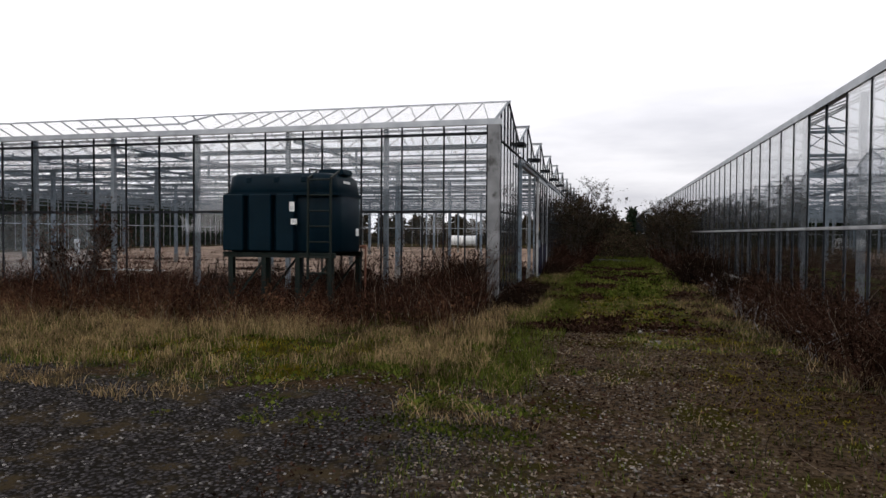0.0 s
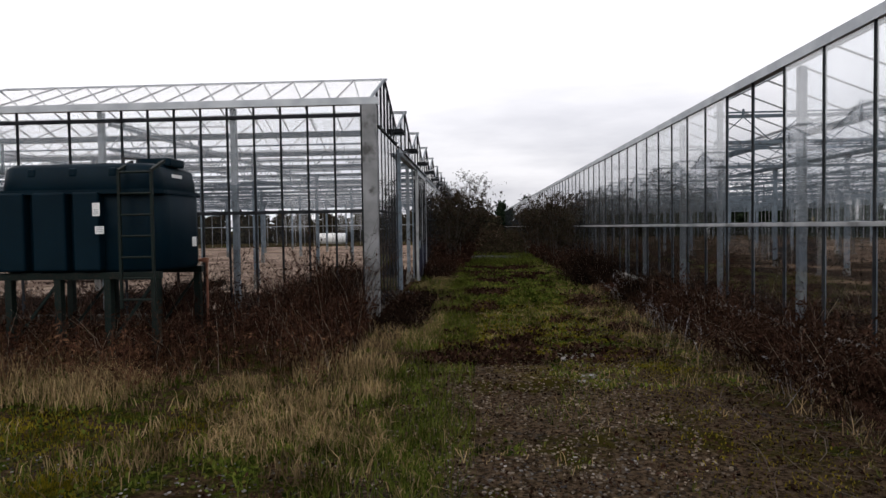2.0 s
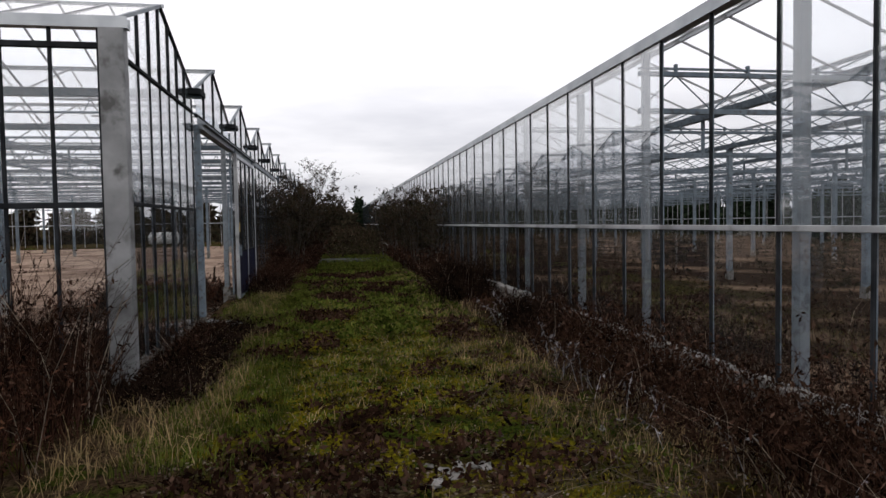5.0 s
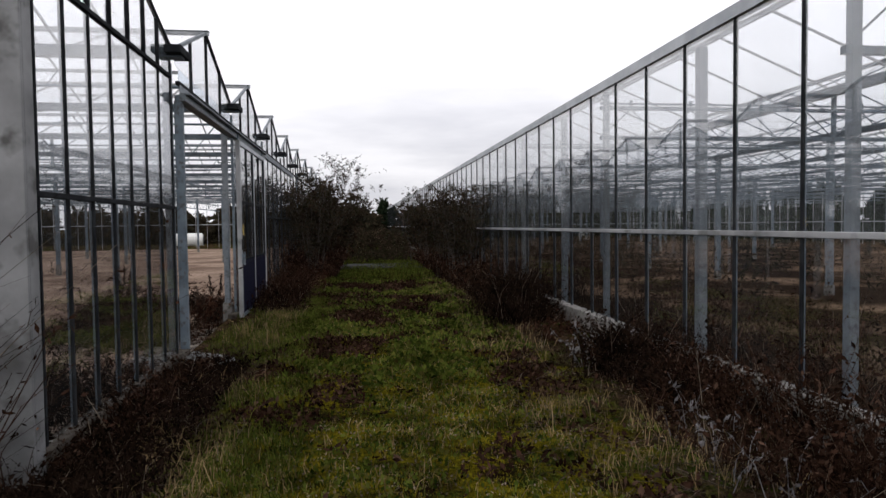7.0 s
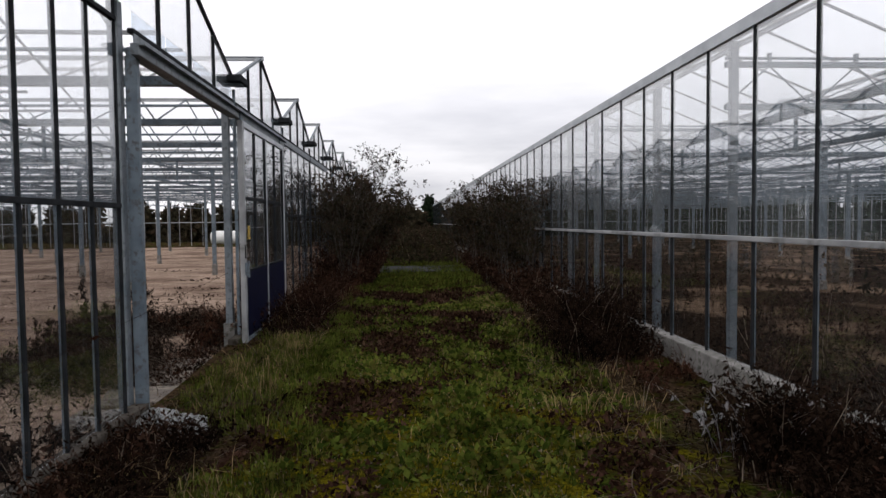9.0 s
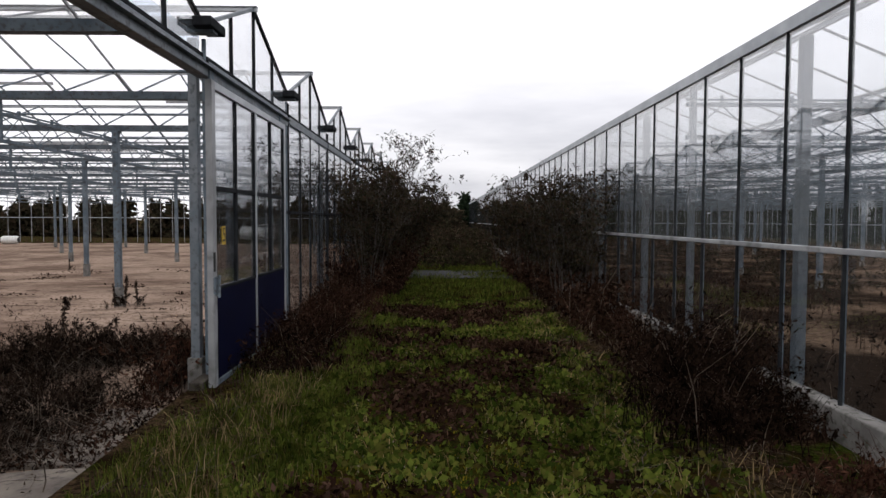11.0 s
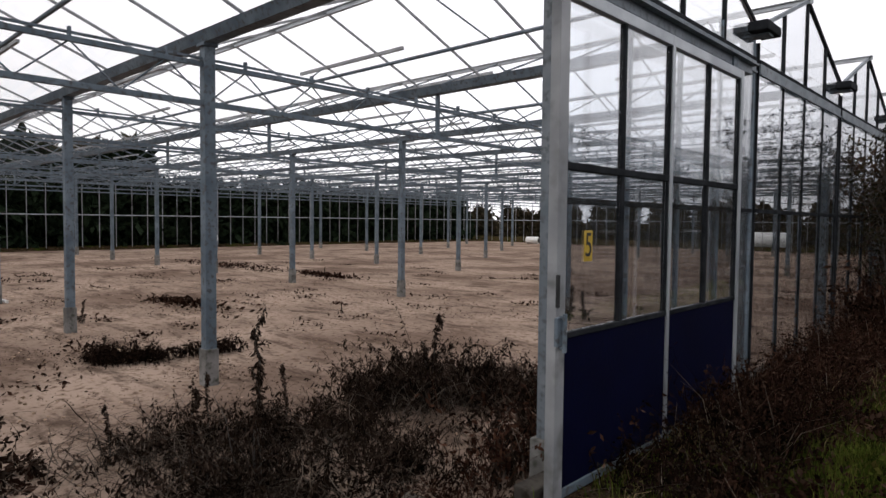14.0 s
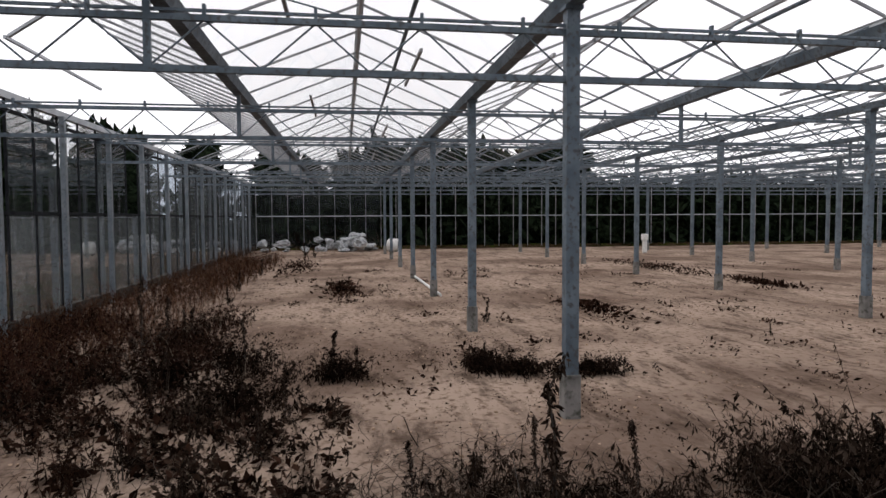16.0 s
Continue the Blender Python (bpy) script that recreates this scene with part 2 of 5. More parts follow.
def bar_mesh(key, sx, sy, sz, material, base=True):
    """A shared bar with its foot (or its middle) at the origin."""
    k = (key, round(sx, 3), round(sy, 3), round(sz, 3), material.name)
    if k not in _shared:
        bm = bmesh.new()
        box(bm, -sx / 2, -sy / 2, 0 if base else -sz / 2, sx / 2, sy / 2, sz if base else sz / 2, min(sx, sy, 0.03) * 0.12)
        _shared[k] = mesh_of(key, bm, material)
    return _shared[k]


def pane_mesh(w, h, along_x, material):
    k = ("pane", round(w, 3), round(h, 3), along_x, material.name)
    if k not in _shared:
        bm = bmesh.new()
        t = 0.002
        if along_x:
            box(bm, -w / 2, -t, 0, w / 2, t, h)
        else:
            box(bm, -t, -w / 2, 0, t, w / 2, h)
        _shared[k] = mesh_of("pane", bm, material)
    return _shared[k]


def glazed_wall(house, along_x, at, cuts, zs, bar_mat, rail_mat, missing=(), bar_w=0.027, deep=0.036, rail_h=0.05, tops=None, out=1, panes=True, rails=None, stain_or_veil=lambda c, j: None, fin=0.0):
    """A wall of upright glazing bars at the cuts, rails at the heights zs[1:-1], and a pane in every field."""
    z0, z1 = zs[0], zs[-1]
    for i, c in enumerate(cuts):
        top = tops(c) if tops else z1
        me = bar_mesh("glazing_bar", bar_w if along_x else deep, deep if along_x else bar_w, top - z0, bar_mat)
        bar = piece("glazing_bar", me, house, (c, at, z0) if along_x else (at, c, z0))
        if fin:
            d = math.copysign(deep / 2 + abs(fin) / 2, fin)
            web = bar_mesh("bar_web", 0.016 if along_x else abs(fin), abs(fin) if along_x else 0.016, top - z0, GALV_OLD)
            piece("bar_web", web, bar, (0, d, 0) if along_x else (d, 0, 0))
    for z in (rails or zs[1:-1]):
        bm = bmesh.new()
        c0, c1 = min(cuts[0], cuts[-1]), max(cuts[0], cuts[-1])
        d = deep / 2 + 0.012
        if along_x:
            box(bm, c0, at - d, z - rail_h / 2, c1, at + d, z + rail_h / 2, 0.004)
        else:
            box(bm, at - d, c0, z - rail_h / 2, at + d, c1, z + rail_h / 2, 0.004)
        part("wall_rail", bm, rail_mat, house)
    if not panes:
        return
    for i in range(len(cuts) - 1):
        mid, w = (cuts[i] + cuts[i + 1]) / 2, abs(cuts[i + 1] - cuts[i]) - bar_w * 0.7
        for j in range(len(zs) - 1):
            if (i, j) in missing:
                continue
            top = zs[j + 1]
            if tops and j == len(zs) - 2:
                top = min(tops(cuts[i]), tops(cuts[i + 1]), 9) if zs[j + 1] > GUT else zs[j + 1]
            me = pane_mesh(w, top - zs[j] - 0.03, along_x, stain_or_veil(mid, j) or GLASS)
            ob = piece("pane", me, house, (mid, at, zs[j] + 0.015) if along_x else (at, mid, zs[j] + 0.015))
            ob.visible_shadow = False


def gutter_mesh(length):
    """A valley gutter along x: a channel with lips, its lower side at z = 0."""
    bm = bmesh.new()
    prof = [(-0.10, 0.10), (-0.085, 0.10), (-0.05, 0.02), (0.05, 0.02), (0.085, 0.10), (0.10, 0.10), (0.06, 0.0), (-0.06, 0.0)]
    rings = [[bm.verts.new((x, y, z)) for y, z in prof] for x in (-length, 0.0)]
    n = len(prof)
    for i in range(n):
        bm.faces.new((rings[0][i], rings[0][(i + 1) % n], rings[1][(i + 1) % n], rings[1][i]))
    bm.faces.new(rings[1])
    bm.faces.new(rings[0][::-1])
    bmesh.ops.recalc_face_normals(bm, faces=bm.faces)
    return mesh_of("gutter", bm, GALV_OLD)


def eave_mesh(length):
    """A slim eave gutter along x."""
    bm = bmesh.new()
    box(bm, -length, -0.05, 0.0, 0.0, 0.05, 0.012)
    box(bm, -length, -0.05, 0.012, 0.0, -0.042, 0.105)
    box(bm, -length, 0.042, 0.012, 0.0, 0.05, 0.10)
    return mesh_of("eave_gutter", bm, GALV)


def girder_mesh(material):
    """A lattice girder across two bays (6.4 m along y), seen from its first post: two chords, a king strut and thin lacing."""
    bm = bmesh.new()
    beam(bm, (0, 0, 3.10), (0, 6.4, 3.10), 0.045, 0.045)
    beam(bm, (0.0, 0, 3.155), (0.0, 6.4, 3.155), 0.022, 0.022)
    beam(bm, (0, 0, 2.73), (0, 6.4, 2.73), 0.05, 0.05)
    beam(bm, (0, 3.2, 2.73), (0, 3.2, GUT), 0.05, 0.04)
    for k in range(8):
        y = 0.4 + k * 0.8
        rod(bm, (0, y - 0.4, 2.74), (0, y, 3.09), 0.008, 5)
        rod(bm, (0, y, 3.09), (0, y + 0.4, 2.74), 0.008, 5)
        box(bm, -0.02, y - 0.012, 3.11, 0.02, y + 0.012, 3.20)
    return mesh_of("girder", bm, material)


def post_meshes():
    bm = bmesh.new()
    box(bm, -0.055, -0.055, 0.0, 0.055, 0.055, GUT, 0.008)
    box(bm, -0.075, -0.075, GUT - 0.03, 0.075, 0.075, GUT + 0.002, 0.004)
    a = mesh_of("post", bm, GALV_OLD)
    bm = bmesh.new()
    box(bm, -0.07, -0.07, -0.05, 0.07, 0.07, 0.36, 0.01)
    return a, mesh_of("footing", bm, CONCRETE)


def roof(house, u0, u1, bays, pitch, glazed, as_parts, missing=lambda u, v: False, eave=0.0, broken=False):
    """Gutters, ridges, sloping bars and roof panes; ridges run along x from u0 to u1, bays are stacked along y."""
    gm = gutter_mesh(u1 - u0 + 0.12)
    slope = math.hypot(BAY / 2, RID - GUT - 0.08)
    ang = math.atan2(RID - GUT - 0.08, BAY / 2)
    piece("eave_gutter", eave_mesh(u1 - u0 + 0.12), house, (u1 + 0.12, eave, GUT))
    for k in range(1, bays + 1):
        piece("gutter", gm, house, (u1 + 0.12, k * BAY, GUT))
    rid = bmesh.new()
    box(rid, -(u1 - u0) - 0.05, -0.018, -0.03, 0.05, 0.018, 0.02, 0.005)
    box(rid, -(u1 - u0) - 0.05, -0.04, 0.02, 0.05, 0.04, 0.028)
    rid = mesh_of("ridge_bar", rid, GALV)
    bars = bmesh.new()
    box(bars, -0.008, 0, -0.013, 0.008, slope, 0.013)
    bars = mesh_of("roof_bar", bars, BAR_GREY)
    rest_v, rest_f, pane_v, pane_f, sheets = [], [], [], [], {}
    cube = np.array([(x, y, z) for x in (-0.008, 0.008) for y in (0, slope) for z in (-0.011, 0.011)])
    cf = np.array([(0, 1, 3, 2), (4, 6, 7, 5), (0, 4, 5, 1), (2, 3, 7, 6), (0, 2, 6, 4), (1, 5, 7, 3)])
    for k in range(bays):
        step = pitch(k)
        n = int(round((u1 - u0) / step))
        if step not in sheets:
            sheet = bmesh.new()
            box(sheet, -step / 2 + 0.012, 0.03, 0.0, step / 2 - 0.012, slope - 0.03, 0.004)
            sheets[step] = mesh_of("roof_pane", sheet, GLASS_ROOF)
        if not (broken and k == 0):
            piece("ridge_bar", rid, house, (u1, (k + 0.5) * BAY, RID))
        for side in (0, 1):
            y = k * BAY if side == 0 else (k + 1) * BAY
            rot = Euler((ang, 0, 0)) if side == 0 else Euler((ang, 0, math.pi))
            m3 = np.array(rot.to_matrix())
            for i in range(n + 1):
                u = u1 - i * step
                if missing(u - step / 2, k + side * 0.5):
                    continue
                if k < as_parts:
                    piece("roof_bar", bars, house, (u, y, GUT + 0.08), rot)
                else:
                    rest_f.append(cf + 8 * len(rest_v))
                    rest_v.append(cube @ m3.T + (u, y, GUT + 0.08))
                if i < n and k < glazed:
                    if k < as_parts - 1:
                        ob = piece("roof_pane", sheets[step], house, (u - step / 2, y, GUT + 0.085), rot)
                        ob.visible_shadow = False
                    else:
                        q = np.array([(-step / 2 + 0.012, 0.03, 0), (step / 2 - 0.012, 0.03, 0), (step / 2 - 0.012, slope - 0.03, 0), (-step / 2 + 0.012, slope - 0.03, 0)])
                        pane_f.append(np.arange(4)[None] + 4 * len(pane_v))
                        pane_v.append(q @ m3.T + (u - step / 2, y, GUT + 0.085))
    if rest_v:
        ob = piece("far_roof_bar", soup("far_roof_bar", np.concatenate(rest_v), np.concatenate(rest_f), GALV_OLD), house, (0, 0, 0))
        tagged(ob, kind="stuff")
    if pane_v:
        ob = piece("far_roof_glass", soup("far_roof_glass", np.concatenate(pane_v), np.concatenate(pane_f), GLASS_ROOF), house, (0, 0, 0))
        tagged(ob, kind="stuff").visible_shadow = False


def rake(house, u, bays, material, cuts_of):
    """The gable triangles over the gutters at x = u: sloping rakes, short bars and triangular panes."""
    for k in range(bays):
        y0, ym, y1 = k * BAY, (k + 0.5) * BAY, (k + 1) * BAY
        for ya in (y0, y1):
            bm = bmesh.new()
            beam(bm, (u, ya, GUT + 0.09), (u, ym, RID), 0.036, 0.036)
            # rakes facing -y are paler than those facing +y: shading put into the material
            part("gable_rake", bm, material if ya == y1 else GALV_POST, house)
        def height(y):
            return GUT + 0.09 + (RID - GUT - 0.09) * (1 - abs(y - ym) / (BAY / 2))
        cs = [c for c in cuts_of(k) if y0 + 0.1 < c < y1 - 0.1]
        for c in cs:
            bm = bmesh.new()
            box(bm, u - 0.018, c - 0.011, GUT - 0.18, u + 0.018, c + 0.011, height(c) - 0.02)
            part("gable_bar", bm, material, house)
        edge = [y0 + 0.12, *cs, y1 - 0.12]
        for a, b in zip(edge, edge[1:]):
            bm = bmesh.new()
            pts = [(a, GUT - 0.042), (b, GUT - 0.042), (b, height(b) - 0.03)]
            if a < ym < b:
                pts.append((ym, height(ym) - 0.03))
            pts.append((a, height(a) - 0.03))
            f = bm.faces.new([bm.verts.new((u + 0.002, y, z)) for y, z in pts])
            ext = bmesh.ops.extrude_face_region(bm, geom=[f])
            bmesh.ops.translate(bm, vec=(-0.004, 0, 0), verts=[v for v in ext["geom"] if isinstance(v, bmesh.types.BMVert)])
            bmesh.ops.recalc_face_normals(bm, faces=bm.faces)
            part("gable_pane", bm, GLASS, house).visible_shadow = False


POST, FOOT = post_meshes()
bm = bmesh.new()
box(bm, -0.042, -0.042, 0.0, 0.042, 0.042, GUT, 0.006)
WALL_POST = mesh_of("wall_post", bm, GALV_POST)
GIRDER = girder_mesh(GALV_OLD)


def steps(a, b, n):
    return [a + (b - a) * i / n for i in range(n + 1)]


# the house with the wide door: ridges along x, from x = 0 back to x = -33
WEST, BAYS_L = -33.0, 14
END_L = BAYS_L * BAY
house_l = thing("greenhouse", "abandoned multi-bay glasshouse of galvanised steel and glass", "greenhouse")
side_cuts = [-0.14 - 0.405 * i for i in range(10)] + [-3.785 - 0.815 * i for i in range(1, 36)]
side_cuts = [c for c in side_cuts if c > WEST] + [WEST]
glazed_wall(house_l, True, 0.0, side_cuts, (0.22, 1.73, 3.15, 3.30), BAR_DARK, BAR_DARK, missing={(i, 1) for i in (14, 21)} | {(1, 0)}, stain_or_veil=lambda c, j: GLASS_DIRTY if c < -8.6 and (j == 0 or (c * 7.3) % 3 < 1.6) else None)
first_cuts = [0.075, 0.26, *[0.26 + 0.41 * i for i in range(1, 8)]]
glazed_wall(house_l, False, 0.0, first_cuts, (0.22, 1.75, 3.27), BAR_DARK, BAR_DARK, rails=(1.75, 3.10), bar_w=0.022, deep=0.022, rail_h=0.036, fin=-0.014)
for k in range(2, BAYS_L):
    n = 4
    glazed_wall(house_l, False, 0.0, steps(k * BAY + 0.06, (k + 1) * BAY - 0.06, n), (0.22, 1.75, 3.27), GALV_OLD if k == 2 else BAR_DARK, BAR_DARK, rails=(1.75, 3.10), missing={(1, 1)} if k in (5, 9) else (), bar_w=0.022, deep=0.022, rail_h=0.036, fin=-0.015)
rake(house_l, 0.0, BAYS_L, BAR_DARK, lambda k: [0.26 + 0.41 * i for i in range(1, 8)] if k == 0 else [k * BAY + 0.8 * i for i in range(1, 4)])
# far walls
glazed_wall(house_l, False, WEST, steps(0.1, END_L - 0.1, 56), (0.1, 1.75, 3.27), BAR_GREY, GALV, panes=False)
far_cuts = steps(0.1, 6.4, 8)
for a, b in zip(far_cuts, far_cuts[1:]):
    for z0, z1 in ((0.12, 1.72), (1.78, 3.24)):
        piece("pane", pane_mesh(b - a - 0.03, z1 - z0, False, GLASS), house_l, (WEST + 0.03, (a + b) / 2, z0)).visible_shadow = False
rake(house_l, WEST, BAYS_L, BAR_GREY, lambda k: [])
glazed_wall(house_l, True, END_L, steps(WEST, -0.1, 41), (0.1, 1.75, 3.27), BAR_GREY, GALV, panes=False)
roof(house_l, WEST, 0.0, BAYS_L, lambda k: 0.53 if k == 0 else 1.06, 3, 3, lambda u, v: v == 0 and (-14 < u < -6.6 or (u < -14 and int(-u * 10) % 3 > 0)), broken=True)
for a, b in (((0.05, 1.6, RID), (-6.75, 1.6, RID)), ((-6.72, 1.58, RID), (-7.05, 0.85, 3.72)), ((-7.0, 0.83, 3.70), (-9.9, 0.83, 3.68)), ((-9.4, 1.6, RID), (WEST, 1.6, RID))):
    bm = bmesh.new()
    beam(bm, a, b, 0.035, 0.035)
    part("ridge_bar", bm, GALV, house_l)
bm = bmesh.new()
rod(bm, (-6.7, 1.62, RID), (-9.45, 1.62, RID), 0.012, 6)
part("ridge_wire", bm, GALV_OLD, house_l)
post_x = [-3.97 - 4.1 * i for i in range(7)]
for y in [6.4 * i for i in range(1, 7)]:
    for x in [-0.14, *post_x]:
        p = piece("post", WALL_POST if x == -0.14 and y == 6.4 else POST, house_l, (x, y + (0.16 if x == -0.14 and y == 6.4 else 0), 0))
        piece("footing", FOOT, p, (0, 0, 0))
# vent shafts under the ridges, and vent frames in the slopes
for k in range(1, 8):
    bm = bmesh.new()
    rod(bm, (WEST + 0.2, (k + 0.5) * BAY + 0.4, 3.42), (-0.2, (k + 0.5) * BAY + 0.4, 3.42), 0.021, 8)
    part("vent_shaft", bm, GALV_OLD, house_l)
    for i in range(10):
        x = -1.6 - 3.2 * i
        y = (k + 0.5) * BAY + (0.75 if (i + k) % 2 else -0.75)
        z = GUT + 0.06 + (RID - GUT - 0.08) * (1 - 0.75 / 1.6)
        bm = bmesh.new()
        box(bm, x - 1.06, y - 0.018, z - 0.03, x + 1.06, y + 0.018, z + 0.01)
        part("vent_sill", bm, BAR_GREY, house_l)
        bm = bmesh.new()
        rod(bm, (x - 0.5, (k + 0.5) * BAY + 0.4, 3.42), (x - 0.5, y, z), 0.009, 6)
        part("vent_arm", bm, GALV_OLD, house_l)
for x in [-2.1 - 2.05 * i for i in range(15)]:
    piece("wall_post", WALL_POST, house_l, (x, 0.09, 0))
for y in [3.36] + [BAY * i for i in range(3, BAYS_L, 2)]:
    piece("wall_post", WALL_POST, house_l, (-0.09, y, 0))
for x in post_x:
    for j in range(BAYS_L // 2):
        piece("girder", GIRDER, house_l, (x, 6.4 * j, 0))
# sheet-metal corner
bm = bmesh.new()
box(bm, -0.12, -0.075, 0.1, 0.09, -0.05, 3.30, 0.006)
box(bm, 0.065, -0.05, 0.1, 0.09, 0.06, 3.30, 0.006)
part("corner_flashing", bm, FLASHING, house_l, "dented pale sheet-metal corner flashing")
bm = bmesh.new()
box(bm, WEST, -0.09, 0.0, -0.12, 0.06, 0.22, 0.01)
part("side_kerb", bm, DARK_CONCRETE, house_l)
for a, b in ((0.0, 3.42), (6.15, END_L)):
    bm = bmesh.new()
    box(bm, -0.07, a, 0.0, 0.06, b, 0.22, 0.01)
    part("gable_kerb", bm, DARK_CONCRETE, house_l)

# the long house on the other side: ridges along the lane
EAST, Y0_R, Y1_R, BAYS_R = 4.93, -8.675, 61.0, 8
house_r = thing("greenhouse", "long glasshouse with a weathered glass side wall along the grassy lane", "greenhouse", (EAST, 0, -0.13), -90)
n_r = int((Y1_R - Y0_R) / 0.805)
right_cuts = [-Y0_R - 0.805 * i for i in range(n_r + 1)]
# upper panes carry the painted veil of reflected sky, lower ones stay clear
glazed_wall(house_r, True, 0.0, right_cuts, (0.49, 1.57, 3.30), BAR_DARK, GALV_PALE, missing={(8, 1), (9, 1), (31, 0)}, rail_h=0.042, bar_w=0.020, deep=0.024, fin=0.012, stain_or_veil=lambda c, j: GLASS_SKY_VEIL if j == 1 else None)
roof(house_r, -Y1_R, -Y0_R, BAYS_R, lambda k: 1.05, 2, 1, eave=0.03)
glazed_wall(house_r, False, -Y0_R, steps(0.1, BAYS_R * BAY, 24), (0.3, 1.57, 3.3), BAR_GREY, GALV, panes=False)
glazed_wall(house_r, False, -Y1_R, steps(0.1, BAYS_R * BAY, 24), (0.3, 1.57, 3.3), BAR_GREY, GALV, panes=False)
glazed_wall(house_r, True, BAYS_R * BAY, steps(-Y1_R, -Y0_R, 86), (0.3, 1.57, 3.3), BAR_GREY, GALV, panes=False)
for i in range(1, 34, 2):
    y = -8.3 + 2.03 * i
    piece("wall_post", WALL_POST, house_r, (-y, 0.2, 0))
bm = bmesh.new()
box(bm, -0.03, -0.035, 0.4, 0.03, 0.035, GUT, 0.005)
MULLION = mesh_of("mullion", bm, GALV_POST)
for i in range(17):
    y = -8.3 + 4.06 * i
    piece("mullion", MULLION, house_r, (-y, 0.075, 0))
    for j in range(1, 4):
        p = piece("post", POST, house_r, (-y, 6.4 * j, 0))
        piece("footing", FOOT, p, (0, 0, 0))
    for j in range(BAYS_R // 2):
        piece("girder", GIRDER, house_r, (-y, 6.4 * j, 0))
bm = bmesh.new()
box(bm, -Y1_R, -0.08, -0.1, -Y0_R, 0.07, 0.49, 0.012)
part("side_kerb", bm, CONCRETE, house_r, "cracked pale concrete kerb")

# floors
def floor_material():
    """Dry sand with damp patches, scuffs and crusts at three sizes."""
    m = mat("dry_sandy_soil", (0.335, 0.25, 0.195), (0.17, 0.12, 0.092), 0.38, 1.0, 0, 0.9, 11, (0.135, 0.091, 0.066), 0.0, 0.42, 0.60)
    n, l = m.node_tree.nodes, m.node_tree.links
    p = n["Principled BSDF"]
    geo, stretch = n.new("ShaderNodeNewGeometry"), n.new("ShaderNodeMapping")
    stretch.inputs["Scale"].default_value = (0.9, 2.4, 1)
    tex, rng_, mix = n.new("ShaderNodeTexNoise"), n.new("ShaderNodeMapRange"), n.new("ShaderNodeMix")
    tex.inputs["Scale"].default_value, tex.inputs["Detail"].default_value, tex.inputs["Roughness"].default_value = 1.1, 9, 0.72
    rng_.inputs["From Min"].default_value, rng_.inputs["From Max"].default_value = 0.50, 0.63
    rng_.inputs["To Max"].default_value = 0.8
    mix.data_type = "RGBA"
    mix.inputs["B"].default_value = (0.062, 0.042, 0.031, 1)
    old = p.inputs["Base Color"].links[0].from_socket
    l.new(geo.outputs["Position"], stretch.inputs["Vector"])
    l.new(stretch.outputs[0], tex.inputs["Vector"])
    l.new(tex.outputs["Fac"], rng_.inputs["Value"])
    l.new(rng_.outputs[0], mix.inputs["Factor"])
    l.new(old, mix.inputs["A"])
    l.new(mix.outputs["Result"], p.inputs["Base Color"])
    return m


FLOOR = floor_material()
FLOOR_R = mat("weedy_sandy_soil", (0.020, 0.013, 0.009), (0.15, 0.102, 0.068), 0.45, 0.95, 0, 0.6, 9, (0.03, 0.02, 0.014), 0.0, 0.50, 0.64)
fx, fy = np.unique(np.concatenate([np.linspace(WEST, -12, 43), np.linspace(-12, -0.06, 100)])), np.unique(np.concatenate([np.linspace(0.05, 14, 116), np.linspace(14, END_L, 50)]))
f0, f1 = np.meshgrid(fx, fy, indexing="ij")
fz = 0.012 * (np.sin(f0 * 2.1 + 1.5 * np.sin(f1 * 1.7)) * np.sin(f1 * 2.6 + np.sin(f0 * 1.3)) + 0.6 * np.sin(f0 * 5.3 + f1 * 1.1) * np.sin(f1 * 6.1 - f0))
fi, fj = np.meshgrid(np.arange(len(fx) - 1), np.arange(len(fy) - 1), indexing="ij")
fq = (fi * len(fy) + fj).ravel()
floor_l = new("floor", soup("floor", np.stack([f0, f1, fz], -1).reshape(-1, 3), np.stack([fq, fq + len(fy), fq + len(fy) + 1, fq + 1], -1), FLOOR))
tagged(floor_l, "bare sandy soil floor of the empty glasshouse", "floor", kind="structure")
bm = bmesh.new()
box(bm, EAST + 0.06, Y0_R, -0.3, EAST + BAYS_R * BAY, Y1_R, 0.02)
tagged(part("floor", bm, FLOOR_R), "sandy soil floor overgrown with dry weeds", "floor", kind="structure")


def ground_z(x, y):
    """The height of the ground outside, in metres."""
    x, y = np.asarray(x, float), np.asarray(y, float)
    z = 0.05 + 0.09 * np.clip((y - 1) / 5, 0, 1) - 0.08 * np.clip((-6 - y) / 5, 0, 1)
    z = z + 0.03 * np.sin(x * 1.7 + y * 0.4) * np.sin(y * 1.1)
    inside = ((x < -0.08) & (x > WEST) & (y > 0) & (y < END_L)) | ((x > EAST + 0.05) & (x < EAST + BAYS_R * BAY) & (y > Y0_R) & (y < Y1_R))
    return np.where(inside, -0.32, z)


